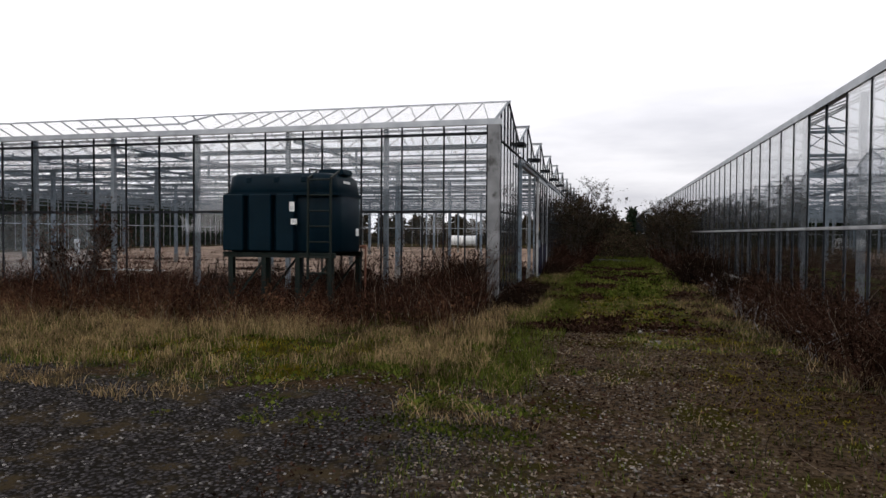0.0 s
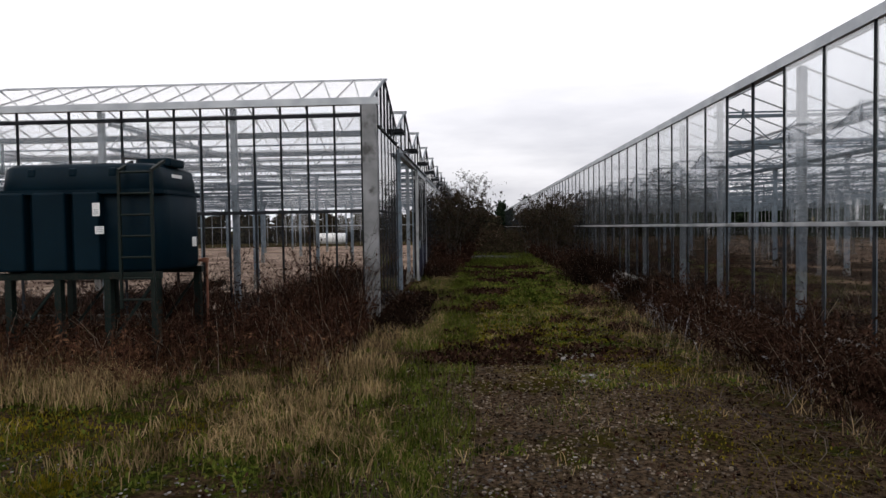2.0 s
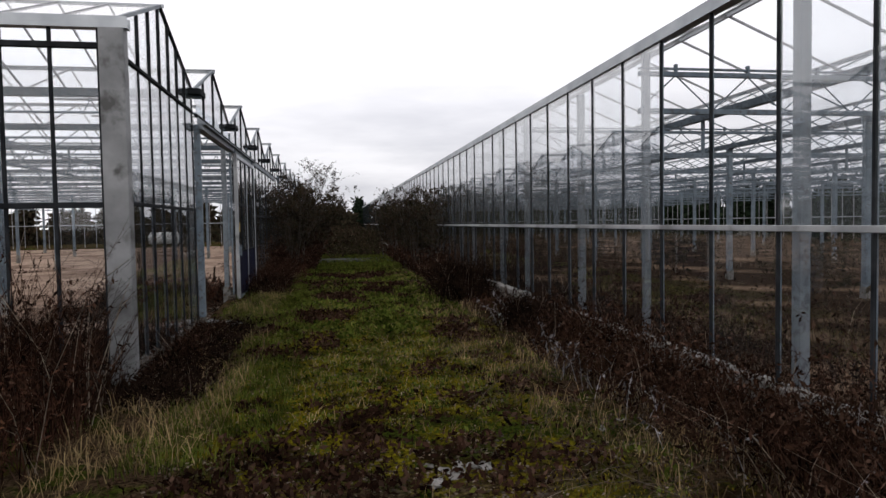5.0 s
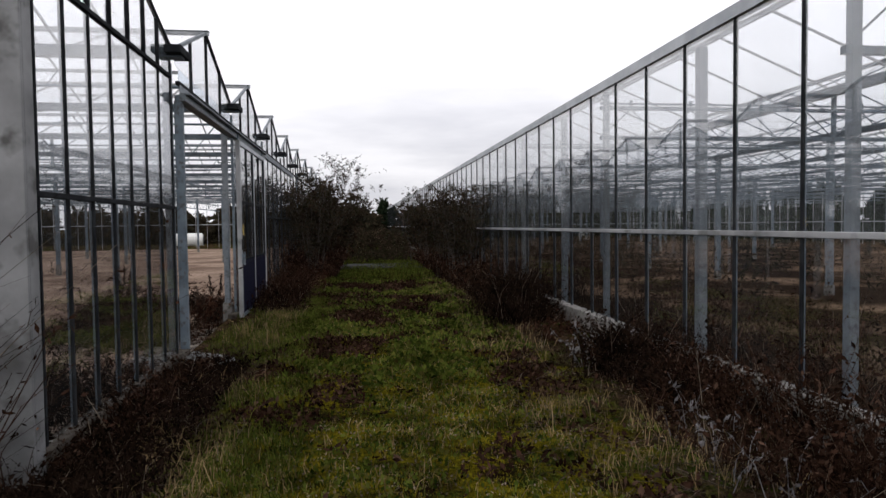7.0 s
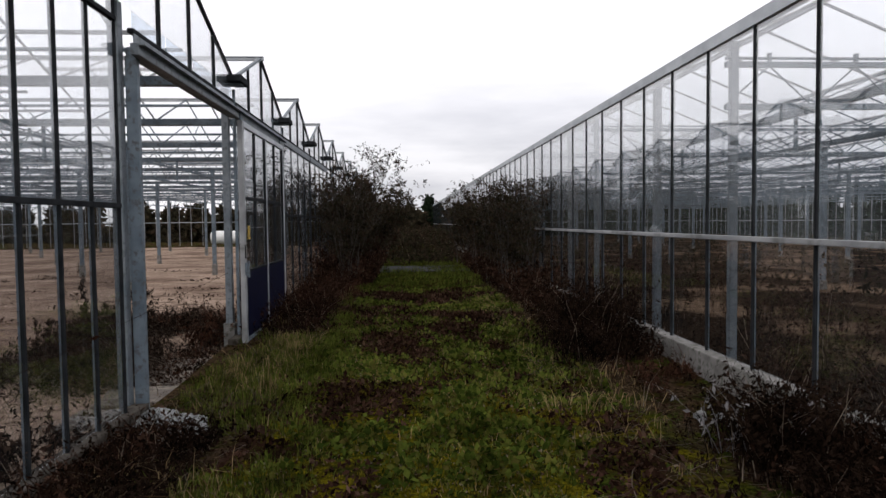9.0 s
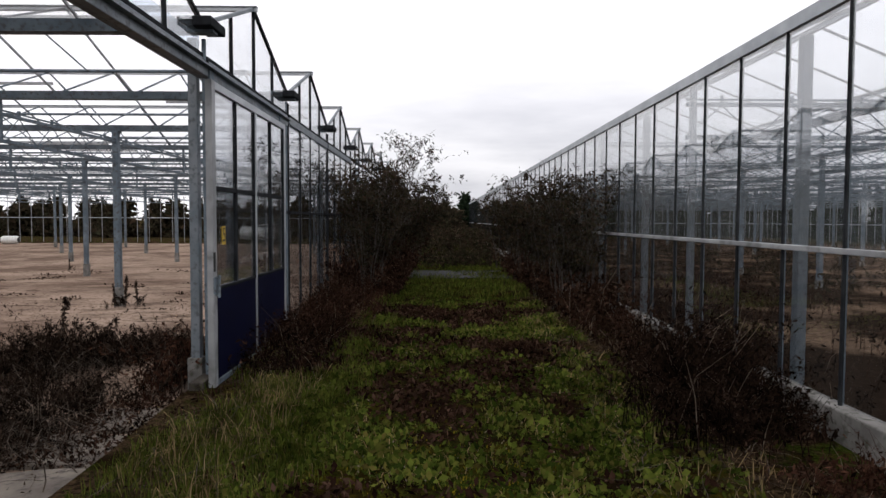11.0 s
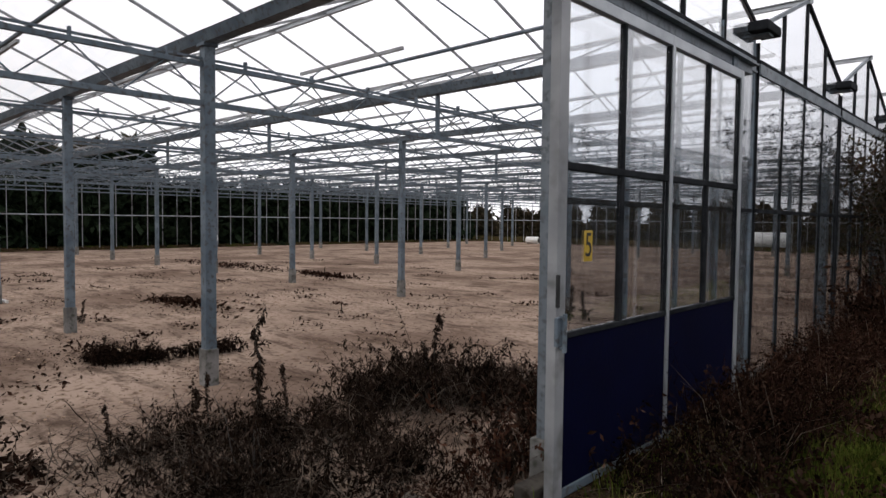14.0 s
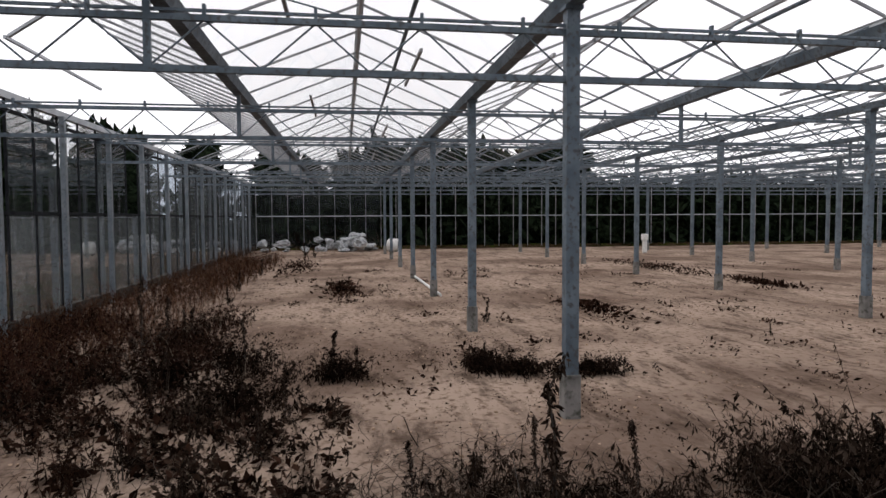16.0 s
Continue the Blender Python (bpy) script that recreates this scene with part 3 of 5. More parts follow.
def ground_material():
    """Dark gravel, brown stony lane, moss, turf and leaf mould, laid out by the plan and broken up by noise."""
    m = bpy.data.materials.new("lane_ground")
    m.use_nodes = True
    n, l = m.node_tree.nodes, m.node_tree.links
    p = n["Principled BSDF"]
    p.inputs["Roughness"].default_value, p.inputs["Specular IOR Level"].default_value = 1.0, 0.0
    geo, sep = n.new("ShaderNodeNewGeometry"), n.new("ShaderNodeSeparateXYZ")
    l.new(geo.outputs["Position"], sep.inputs[0])

    def nz(scale, detail=5.0, rough=0.6):
        t = n.new("ShaderNodeTexNoise")
        t.inputs["Scale"].default_value, t.inputs["Detail"].default_value, t.inputs["Roughness"].default_value = scale, detail, rough
        l.new(geo.outputs["Position"], t.inputs["Vector"])
        return t.outputs["Fac"]

    def mth(op, a, b=None, c=None):
        t = n.new("ShaderNodeMath")
        t.operation = op
        for k, v in enumerate((a, b, c)):
            if v is None:
                continue
            if isinstance(v, (int, float)):
                t.inputs[k].default_value = v
            else:
                l.new(v, t.inputs[k])
        return t.outputs[0]

    def band(v, lo, hi):
        t = n.new("ShaderNodeMapRange")
        t.interpolation_type = "SMOOTHSTEP"
        t.inputs["From Min"].default_value, t.inputs["From Max"].default_value = lo, hi
        l.new(v, t.inputs["Value"])
        return t.outputs[0]

    def mix(fac, a, b):
        t = n.new("ShaderNodeMix")
        t.data_type = "RGBA"
        for k, v in (("Factor", fac), ("A", a), ("B", b)):
            if isinstance(v, tuple):
                t.inputs[k].default_value = (*v, 1)
            else:
                l.new(v, t.inputs[k])
        return t.outputs["Result"]

    big, mid, fine = nz(0.7), nz(3.4), band(nz(24.0, 6.0, 0.75), 0.36, 0.64)
    x = mth("MULTIPLY_ADD", mth("SUBTRACT", big, 0.5), 2.0, sep.outputs["X"])
    y = mth("MULTIPLY_ADD", mth("SUBTRACT", nz(0.55), 0.5), 4.5, sep.outputs["Y"])
    vor = n.new("ShaderNodeTexVoronoi")
    vor.inputs["Scale"].default_value = 34.0
    l.new(geo.outputs["Position"], vor.inputs["Vector"])
    stone = mix(vor.outputs["Color"], (0.018, 0.016, 0.017), (0.105, 0.098, 0.100))
    stone = mix(band(vor.outputs["Distance"], 0.25, 0.6), stone, (0.016, 0.014, 0.012))
    stone = mix(band(nz(2.1, 6.0, 0.7), 0.50, 0.64), stone, (0.048, 0.036, 0.020))
    brown = mix(fine, (0.012, 0.008, 0.005), (0.10, 0.070, 0.044))
    brown = mix(band(mid, 0.60, 0.70), brown, stone)
    brown = mix(band(nz(1.6), 0.50, 0.62), brown, (0.030, 0.026, 0.006))
    turf = mix(fine, (0.009, 0.014, 0.003), (0.046, 0.062, 0.009))
    turf = mix(band(nz(1.3, 6.0, 0.7), 0.44, 0.58), turf, (0.015, 0.009, 0.005))
    turf = mix(band(nz(5.5), 0.52, 0.66), turf, (0.040, 0.033, 0.006))
    moss = mix(fine, (0.035, 0.032, 0.003), (0.15, 0.125, 0.008))
    mould = mix(fine, (0.014, 0.009, 0.006), (0.072, 0.047, 0.027))
    centre = mth("SUBTRACT", 1.0, band(mth("ABSOLUTE", mth("SUBTRACT", x, 2.35)), 1.1, 1.75))
    far = band(y, -3.6, -1.8)
    lane = mix(far, brown, turf)
    mossy = mth("MULTIPLY", mth("MULTIPLY", band(mid, 0.44, 0.60), band(y, -4.2, -2.0)), mth("SUBTRACT", 1.0, band(y, 2.5, 5.0)))
    lane = mix(mossy, lane, moss)
    edge = mix(band(mid, 0.45, 0.6), mould, turf)
    col = mix(centre, edge, lane)
    grav = mth("MULTIPLY", mth("SUBTRACT", 1.0, band(y, -7.2, -6.0)), mth("SUBTRACT", 1.0, band(x, 0.6, 1.9)))
    col = mix(grav, col, stone)
    l.new(col, p.inputs["Base Color"])
    b_ = n.new("ShaderNodeBump")
    b_.inputs["Strength"].default_value, b_.inputs["Distance"].default_value = 0.8, 0.02
    l.new(fine, b_.inputs["Height"])
    l.new(b_.outputs[0], p.inputs["Normal"])
    return m


GROUND = ground_material()
xs = np.unique(np.concatenate([np.linspace(-900, -40, 14), np.linspace(-40, -4, 37), np.linspace(-4, 9, 105), [-0.08, -0.079, EAST + 0.05, EAST + 0.051], np.linspace(9, 40, 32), np.linspace(40, 900, 14)]))
ys = np.unique(np.concatenate([np.linspace(-600, -20, 12), np.linspace(-20, 22, 211), np.linspace(22, 70, 49), np.linspace(70, 1500, 16)]))
gx, gy = np.meshgrid(xs, ys, indexing="ij")
gv = np.stack([gx, gy, ground_z(gx, gy)], -1).reshape(-1, 3)
ii, jj = np.meshgrid(np.arange(len(xs) - 1), np.arange(len(ys) - 1), indexing="ij")
q0 = (ii * len(ys) + jj).ravel()
ground = new("ground", soup("ground", gv, np.stack([q0, q0 + len(ys), q0 + len(ys) + 1, q0 + 1], -1), GROUND))
tagged(ground, "grassy lane of gravel, moss and short turf", "ground", kind="structure")


# ---- door and opening ----
bm = bmesh.new()
box(bm, 0.05, 3.28, 2.88, 0.115, 9.16, 2.97, 0.006)
box(bm, 0.115, 3.28, 2.95, 0.165, 9.16, 2.965)
part("door_track", bm, GALV_POST, house_l, "galvanised sliding-door track")
bm = bmesh.new()
box(bm, -0.03, 3.40, 2.90, 0.045, 6.36, 2.97, 0.004)
part("lintel", bm, GALV_OLD, house_l)
for a, b in ((3.44, 6.34), (6.5, 9.54), (9.66, 12.74), (12.86, 15.94)):
    bm = bmesh.new()
    box(bm, 0.012, a, 2.975, 0.022, b, 3.083)
    box(bm, 0.012, a, 2.975, 0.036, b, 2.99)
    part("fascia", bm, GALV_POST, house_l, "dull grey sheet-metal fascia above the door")
strip = steps(3.44, 6.34, 4)
for a, b in zip(strip, strip[1:]):
    piece("pane", pane_mesh(b - a - 0.03, 0.13, False, GLASS_DIRTY), house_l, (0, (a + b) / 2, 3.125)).visible_shadow = False
bm = bmesh.new()
box(bm, -0.025, 3.42, 3.085, 0.025, 6.36, 3.12, 0.004)
part("wall_rail", bm, BAR_DARK, house_l)
bm = bmesh.new()
box(bm, -0.035, 3.385, 0.1, 0.055, 3.445, 2.90, 0.006)
part("door_jamb", bm, GALV_OLD, house_l)
for k in range(1, BAYS_L + 1):
    bm = bmesh.new()
    box(bm, -0.02, k * BAY - 0.19, GUT + 0.02, 0.15, k * BAY + 0.19, GUT + 0.105, 0.01)
    part("gutter_end", bm, BAR_DARK, house_l)

door = thing("sliding_door", "wide sliding glass door with blue lower panels, pushed open", "door", (0.12, 6.2, 0.16))
L, HT = 2.68, 2.70


def door_bar(name, x0, x1, z0, z1, mt, d=0.022, label=""):
    bm = bmesh.new()
    box(bm, -d, x0, z0, d, x1, z1, 0.004)
    return part(name, bm, mt, door, label)


stile = door_bar("stile", 0.0, 0.085, 0.0, HT, GALV_PALE, 0.03, "pale aluminium leading stile")
door_bar("stile", L - 0.06, L, 0.0, HT, GALV, 0.026)
door_bar("stile", 1.335, 1.375, 0.0, HT, GALV, 0.026)
door_bar("top_rail", 0.085, L - 0.06, HT - 0.07, HT, GALV, 0.024)
door_bar("bottom_rail", 0.085, L - 0.06, 0.0, 0.05, GALV_OLD, 0.024)
for a, b in ((0.085, 1.335), (1.375, L - 0.06)):
    door_bar("middle_rail", a, b, 1.745, 1.785, BAR_DARK)
    door_bar("lower_rail", a, b, 0.855, 0.885, BAR_DARK)
    door_bar("blue_panel", a, b, 0.05, 0.855, BLUE, 0.014, "scuffed dark blue painted panel")
    mid = (a + b) / 2
    door_bar("glazing_bar", mid - 0.018, mid + 0.018, 0.885, HT - 0.07, BAR_DARK, 0.018)
    door_bar("glazing_bar", a, a + 0.02, 0.885, HT - 0.07, BAR_DARK, 0.018)
    door_bar("glazing_bar", b - 0.02, b, 0.885, HT - 0.07, BAR_DARK, 0.018)
    for c0, c1 in ((a + 0.02, mid - 0.018), (mid + 0.018, b - 0.02)):
        for z0, z1 in ((0.885, 1.745), (1.785, HT - 0.07)):
            door_bar("pane", c0, c1, z0, z1, GLASS, 0.002).visible_shadow = False
bm = bmesh.new()
box(bm, 0.03, -0.02, 0.83, 0.05, 0.06, 0.98, 0.004)
rod(bm, (0.07, 0.02, 0.80), (0.07, 0.02, 1.0), 0.012, 8)
rod(bm, (0.04, 0.02, 0.82), (0.07, 0.02, 0.82), 0.008, 6)
rod(bm, (0.04, 0.02, 0.98), (0.07, 0.02, 0.98), 0.008, 6)
part("handle", bm, GALV_OLD, stile, "worn metal pull handle")
bm = bmesh.new()
box(bm, 0.03, -0.012, 1.03, 0.045, 0.012, 1.20, 0.004)
part("latch", bm, BLACK, stile)
bm = bmesh.new()
box(bm, -0.01, 0.02, HT, 0.01, 0.12, HT + 0.12)
box(bm, -0.01, L - 0.2, HT, 0.01, L - 0.1, HT + 0.12)
part("hanger", bm, GALV_OLD, door)

sign = thing("number_plate", "yellow plate with a black number five on the door glass", "sign", (0.126, 6.54, 1.50))
bm = bmesh.new()
box(bm, 0.0, -0.042, -0.085, 0.003, 0.042, 0.085, 0.001)
part("plate", bm, YELLOW, sign)
curve = bpy.data.curves.new("digit", "FONT")
curve.body, curve.size, curve.extrude, curve.align_x, curve.align_y = "5", 0.19, 0.001, "CENTER", "CENTER"
text_ob = new("digit_source", curve)
digit = bpy.data.meshes.new_from_object(text_ob.evaluated_get(bpy.context.evaluated_depsgraph_get()))
bpy.data.objects.remove(text_ob)
digit.materials.append(BLACK)
d_ob = new("digit", digit)
d_ob.parent = sign
d_ob.matrix_basis = Matrix.Translation((0.0045, 0, 0)) @ Euler((radians(90), 0, radians(90))).to_matrix().to_4x4() @ Matrix.Diagonal((0.8, 1, 1, 1))

# ---- oil tank on its stand ----
tank = thing("oil_tank", "dark green plastic oil tank on a green steel stand among weeds", "tank", (-2.98, -1.87, 0.0))
TL, TD = 0.97, 0.66


def slab(bm, x, y, z0, z1, r, top=1.0):
    """A rounded-cornered prism, its top ring scaled."""
    pts = []
    for sx, sy, a0 in ((1, 1, 0), (-1, 1, 90), (-1, -1, 180), (1, -1, 270)):
        for k in range(6):
            a = radians(a0 + k * 18)
            pts.append((sx * (x - r) + r * math.cos(a), sy * (y - r) + r * math.sin(a)))
    rings = []
    for z, s in ((z0, 0.975), (z0 + 0.04, 1.0), (z1 - 0.05, (1 + top) / 2 if top != 1 else 1.0), (z1, top * 0.965)):
        rings.append([bm.verts.new((px * s, py * s, z)) for px, py in pts])
    n = len(pts)
    for a, b in zip(rings, rings[1:]):
        for i in range(n):
            bm.faces.new((a[i], a[(i + 1) % n], b[(i + 1) % n], b[i]))
    bm.faces.new(rings[0][::-1])
    bm.faces.new(rings[-1])


bm = bmesh.new()
slab(bm, TL, TD - 0.10, 1.02, 1.94, 0.22)
for f in bm.faces:
    f.smooth = len(f.verts) == 4
part("body", bm, TANK_GREEN, tank)
bm = bmesh.new()
slab(bm, TL - 0.035, TD - 0.05, 1.93, 2.25, 0.22, 0.93)
for f in bm.faces:
    f.smooth = len(f.verts) == 4
shoulder = part("shoulder", bm, TANK_GREEN, tank)
for cx, w in ((-0.74, 0.36), (-0.27, 0.38), (0.16, 0.30)):
    for s in (-1, 1):
        bm = bmesh.new()
        box(bm, cx - w / 2, s * (TD - 0.13), 1.04, cx + w / 2, s * (TD + 0.015), 1.925, 0.022)
        part("rib_panel", bm, TANK_GREEN, tank)
for cx in (-0.5, -0.02, 0.44):
    for s in (-1, 1):
        bm = bmesh.new()
        box(bm, cx - 0.05, s * (TD - 0.13), 2.10, cx + 0.05, s * (TD - 0.055), 2.20, 0.02)
        part("lifting_lug", bm, TANK_GREEN, tank)
bm = bmesh.new()
slab(bm, TL + 0.012, TD - 0.02, 1.915, 1.955, 0.22)
part("seam", bm, TANK_GREEN, tank)
for cx, r, h in ((0.05, 0.11, 0.04), (0.62, 0.22, 0.07)):
    bm = bmesh.new()
    rod(bm, (cx, 0.05, 2.24), (cx, 0.05, 2.24 + h + 0.03), r, 20)
    part("lid", bm, TANK_GREEN, tank)
bm = bmesh.new()
box(bm, 0.72, -0.22, 2.24, 0.93, 0.16, 2.34, 0.02)
part("fill_box", bm, TANK_GREEN, tank)
bm = bmesh.new()
rod(bm, (0.30, -0.1, 2.28), (0.30, -0.1, 2.36), 0.014, 6)
rod(bm, (0.30, -0.1, 2.36), (0.80, -0.12, 2.30), 0.012, 6)
part("gauge_line", bm, BLACK, tank)
for x0, z0, w, h in ((0.245, 1.655, 0.085, 0.145), (0.27, 1.455, 0.10, 0.085)):
    bm = bmesh.new()
    box(bm, x0, -TD - 0.019, z0, x0 + w, -TD - 0.016, z0 + h)
    lab = part("label", bm, WHITE, tank, "white paper label")
    bm = bmesh.new()
    for k in range(3):
        box(bm, x0 + 0.012, -TD - 0.0205, z0 + 0.02 + k * 0.022, x0 + w - 0.012, -TD - 0.0192, z0 + 0.027 + k * 0.022)
    part("print", bm, GALV_OLD, lab)
bm = bmesh.new()
box(bm, TL - 0.005, 0.22, 1.28, TL + 0.001, 0.34, 1.40)
part("label", bm, WHITE, tank, "torn white label")
bm = bmesh.new()
box(bm, TL - 0.075, -0.16, 2.06, TL - 0.055, 0.1, 2.15)
part("label", bm, WHITE, shoulder, "faded white sticker")
for x0 in (0.575, 0.945):
    bm = bmesh.new()
    beam(bm, (x0, -TD - 0.06, 0.62), (x0, -TD - 0.05, 2.16), 0.03, 0.03)
    beam(bm, (x0, -TD - 0.05, 2.15), (x0, -TD + 0.25, 2.28), 0.03, 0.03)
    part("ladder_rail", bm, STEEL_GREEN, tank)
for k in range(7):
    bm = bmesh.new()
    rod(bm, (0.575, -TD - 0.055, 0.72 + k * 0.235), (0.945, -TD - 0.055, 0.72 + k * 0.235), 0.013, 8)
    part("ladder_rung", bm, STEEL_GREEN, tank)
for x0 in (-0.82, -0.24, 0.34, 0.88):
    for y0 in (-0.56, 0.56):
        bm = bmesh.new()
        box(bm, x0 - 0.04, y0 - 0.04, 0.03, x0 + 0.04, y0 + 0.04, 0.98, 0.005)
        box(bm, x0 - 0.07, y0 - 0.07, 0.02, x0 + 0.07, y0 + 0.07, 0.045)
        part("leg", bm, STEEL_GREEN, tank)
for y0 in (-0.56, 0.56):
    bm = bmesh.new()
    box(bm, -0.95, y0 - 0.045, 0.94, 0.95, y0 + 0.045, 1.02, 0.005)
    part("bearer", bm, STEEL_GREEN, tank)
    for a, b in ((-0.82, -0.24), (0.34, 0.88)):
        bm = bmesh.new()
        beam(bm, (a, y0, 0.2), (b, y0, 0.92), 0.03, 0.03)
        part("brace", bm, STEEL_GREEN, tank)
bm = bmesh.new()
rod(bm, (TL, 0.4, 1.10), (TL + 0.10, 0.4, 1.10), 0.022, 8)
rod(bm, (TL + 0.10, 0.4, 1.11), (TL + 0.10, 0.4, 0.25), 0.016, 8)
box(bm, TL + 0.05, 0.37, 1.07, TL + 0.12, 0.43, 1.13, 0.008)
part("outlet_pipe", bm, COPPER, tank, "rusty outlet pipe with a valve")

# ---- plants ----
rng = np.random.default_rng(11)
DEAD = leafy("dead_brown_weed", ((0.006, 0.0032, 0.0022), (0.020, 0.0100, 0.0070), (0.044, 0.0225, 0.0150), (0.011, 0.0060, 0.0042), (0.085, 0.050, 0.035)), 0.8, 0.1)
REDDISH = leafy("red_brown_weed", ((0.016, 0.008, 0.006), (0.045, 0.020, 0.013), (0.08, 0.038, 0.024), (0.022, 0.012, 0.008)), 0.8, 0.12)
RUSTY = leafy("rusty_weed", ((0.030, 0.014, 0.008), (0.075, 0.036, 0.020), (0.13, 0.070, 0.040), (0.045, 0.022, 0.012)), 0.8, 0.2)
# darker copy of DEAD: the deep shade of dense weeds is in its colour
DEAD_DARK = leafy("deep_shade_weed", ((0.0035, 0.0024, 0.0018), (0.010, 0.0058, 0.0042), (0.024, 0.0145, 0.0105), (0.006, 0.0038, 0.0028), (0.030, 0.019, 0.014)), 0.8, 0.1)
PALE = leafy("pale_dead_stem", ((0.12, 0.095, 0.07), (0.22, 0.18, 0.14), (0.08, 0.06, 0.045)), 0.8, 0.15)
STRAW = leafy("straw_grass", ((0.10, 0.068, 0.033), (0.20, 0.137, 0.070), (0.30, 0.22, 0.12), (0.066, 0.058, 0.018)), 0.8, 0.25)
GRASS = leafy("green_grass", ((0.016, 0.026, 0.005), (0.045, 0.062, 0.010), (0.092, 0.112, 0.019), (0.080, 0.066, 0.018)), 0.7, 0.3)
MOSS = leafy("yellow_moss", ((0.09, 0.077, 0.007), (0.155, 0.120, 0.010), (0.060, 0.058, 0.008)), 0.8, 0.3)
DARK_LEAF = leafy("dark_evergreen", ((0.006, 0.010, 0.006), (0.014, 0.022, 0.012), (0.022, 0.032, 0.018)), 0.7, 0.15)
BUSH_LEAF = leafy("withered_bush_leaf", ((0.012, 0.013, 0.008), (0.030, 0.028, 0.015), (0.048, 0.030, 0.020), (0.016, 0.012, 0.010)), 0.7, 0.2)
BARK = mat("grey_brown_bark", (0.030, 0.024, 0.020), (0.065, 0.055, 0.046), 12.0, 0.9, 0, 0.4, 60)
PEBBLE = leafy("pebbles", ((0.022, 0.021, 0.022), (0.065, 0.060, 0.060), (0.20, 0.19, 0.18), (0.035, 0.030, 0.026), (0.048, 0.040, 0.034)), 0.9, 0.0)
FAR_LEAF = leafy("distant_scrub", ((0.022, 0.020, 0.014), (0.045, 0.035, 0.022), (0.030, 0.030, 0.018), (0.060, 0.040, 0.026)), 0.8, 0.2)


class Heap:
    """Gathers four-cornered faces for one mesh."""

    def __init__(self):
        self.v, self.f, self.n = [], [], 0

    def add(self, v, f):
        self.v.append(v)
        self.f.append(f + self.n)
        self.n += len(v)

    def object(self, name, material, parent=None):
        ob = new(name, soup(name, np.concatenate(self.v), np.concatenate(self.f), material))
        ob.parent = parent
        return ob


def stem_points(base, lean, height, k=5, sag=0.25):
    """Points along bent stems: (n, k, 3)."""
    s = np.linspace(0, 1, k)[None, :, None]
    up = height[:, None, None] * (s - sag * s * s) * np.array([0, 0, 1.0])
    side = lean[:, None, :] * height[:, None, None] * s ** 1.6
    wob = rng.normal(0, 0.02, (len(base), k, 3)) * height[:, None, None] * s
    return base[:, None, :] + up + side + wob


def tubes(heap, pts, r0, r1=0.25):
    """Three-sided tubes along the points."""
    n, k, _ = pts.shape
    rad = (r0[:, None] * np.linspace(1, r1, k)[None])[:, :, None, None]
    ang = np.array([0, 2.094, 4.189])
    ring = np.stack([np.cos(ang), np.sin(ang), 0 * ang], -1)[None, None]
    v = (pts[:, :, None, :] + rad * ring).reshape(-1, 3)
    i, j, c = np.meshgrid(np.arange(n), np.arange(k - 1), np.arange(3), indexing="ij")
    a = (i * k + j) * 3
    heap.add(v, np.stack([a + c, a + (c + 1) % 3, a + 3 + (c + 1) % 3, a + 3 + c], -1).reshape(-1, 4))


def leaves(heap, at, size, slim=0.4, hang=0.0, along=None):
    """Single leaves, each a four-cornered blade."""
    n = len(at)
    u = rng.normal(0, 1, (n, 3))
    u[:, 2] -= hang
    if along is not None:
        u += along
    u /= np.linalg.norm(u, axis=1, keepdims=True)
    w = np.cross(u, rng.normal(0, 1, (n, 3)))
    w /= np.linalg.norm(w, axis=1, keepdims=True) + 1e-9
    size = np.broadcast_to(size, (n,))[:, None]
    v = np.stack([at, at + u * size * 0.5 + w * size * slim * 0.5, at + u * size, at + u * size * 0.5 - w * size * slim * 0.5], 1).reshape(-1, 3)
    heap.add(v, np.arange(4 * n).reshape(-1, 4))


def blades(heap, base, height, width, lean=0.5):
    """Grass blades, two faces each, bent over."""
    n = len(base)
    a = rng.uniform(0, 6.283, n)
    side = np.stack([np.cos(a), np.sin(a), 0 * a], -1)
    b = rng.uniform(0, 6.283, n)
    tip = np.stack([np.cos(b), np.sin(b), 0 * b], -1) * (rng.uniform(0.1, 1, n) * lean)[:, None]
    h, w = height[:, None], np.broadcast_to(width, (n,))[:, None]
    up = np.array([0, 0, 1.0])
    m = base + up * h * 0.6 + tip * h * 0.3
    t = base + up * h * (1 - 0.4 * lean * rng.uniform(0, 1, (n, 1))) + tip * h
    v = np.stack([base - side * w, base + side * w, m - side * w * 0.75, m + side * w * 0.75, t - side * w * 0.1, t + side * w * 0.1], 1).reshape(-1, 3)
    i = np.arange(n)[:, None] * 6
    heap.add(v, np.concatenate([i + np.array([0, 1, 3, 2]), i + np.array([2, 3, 5, 4])]))


def pick(pts, m):
    """m points spread over the upper parts of stems."""
    n, k, _ = pts.shape
    i = rng.integers(0, n, m)
    s = rng.uniform(0.2, 1, m) ** 0.8 * (k - 1)
    j = np.minimum(s.astype(int), k - 2)
    f = (s - j)[:, None]
    return pts[i, j] * (1 - f) + pts[i, j + 1] * f


PATCH = rng.uniform(-1, 1, (97, 97))


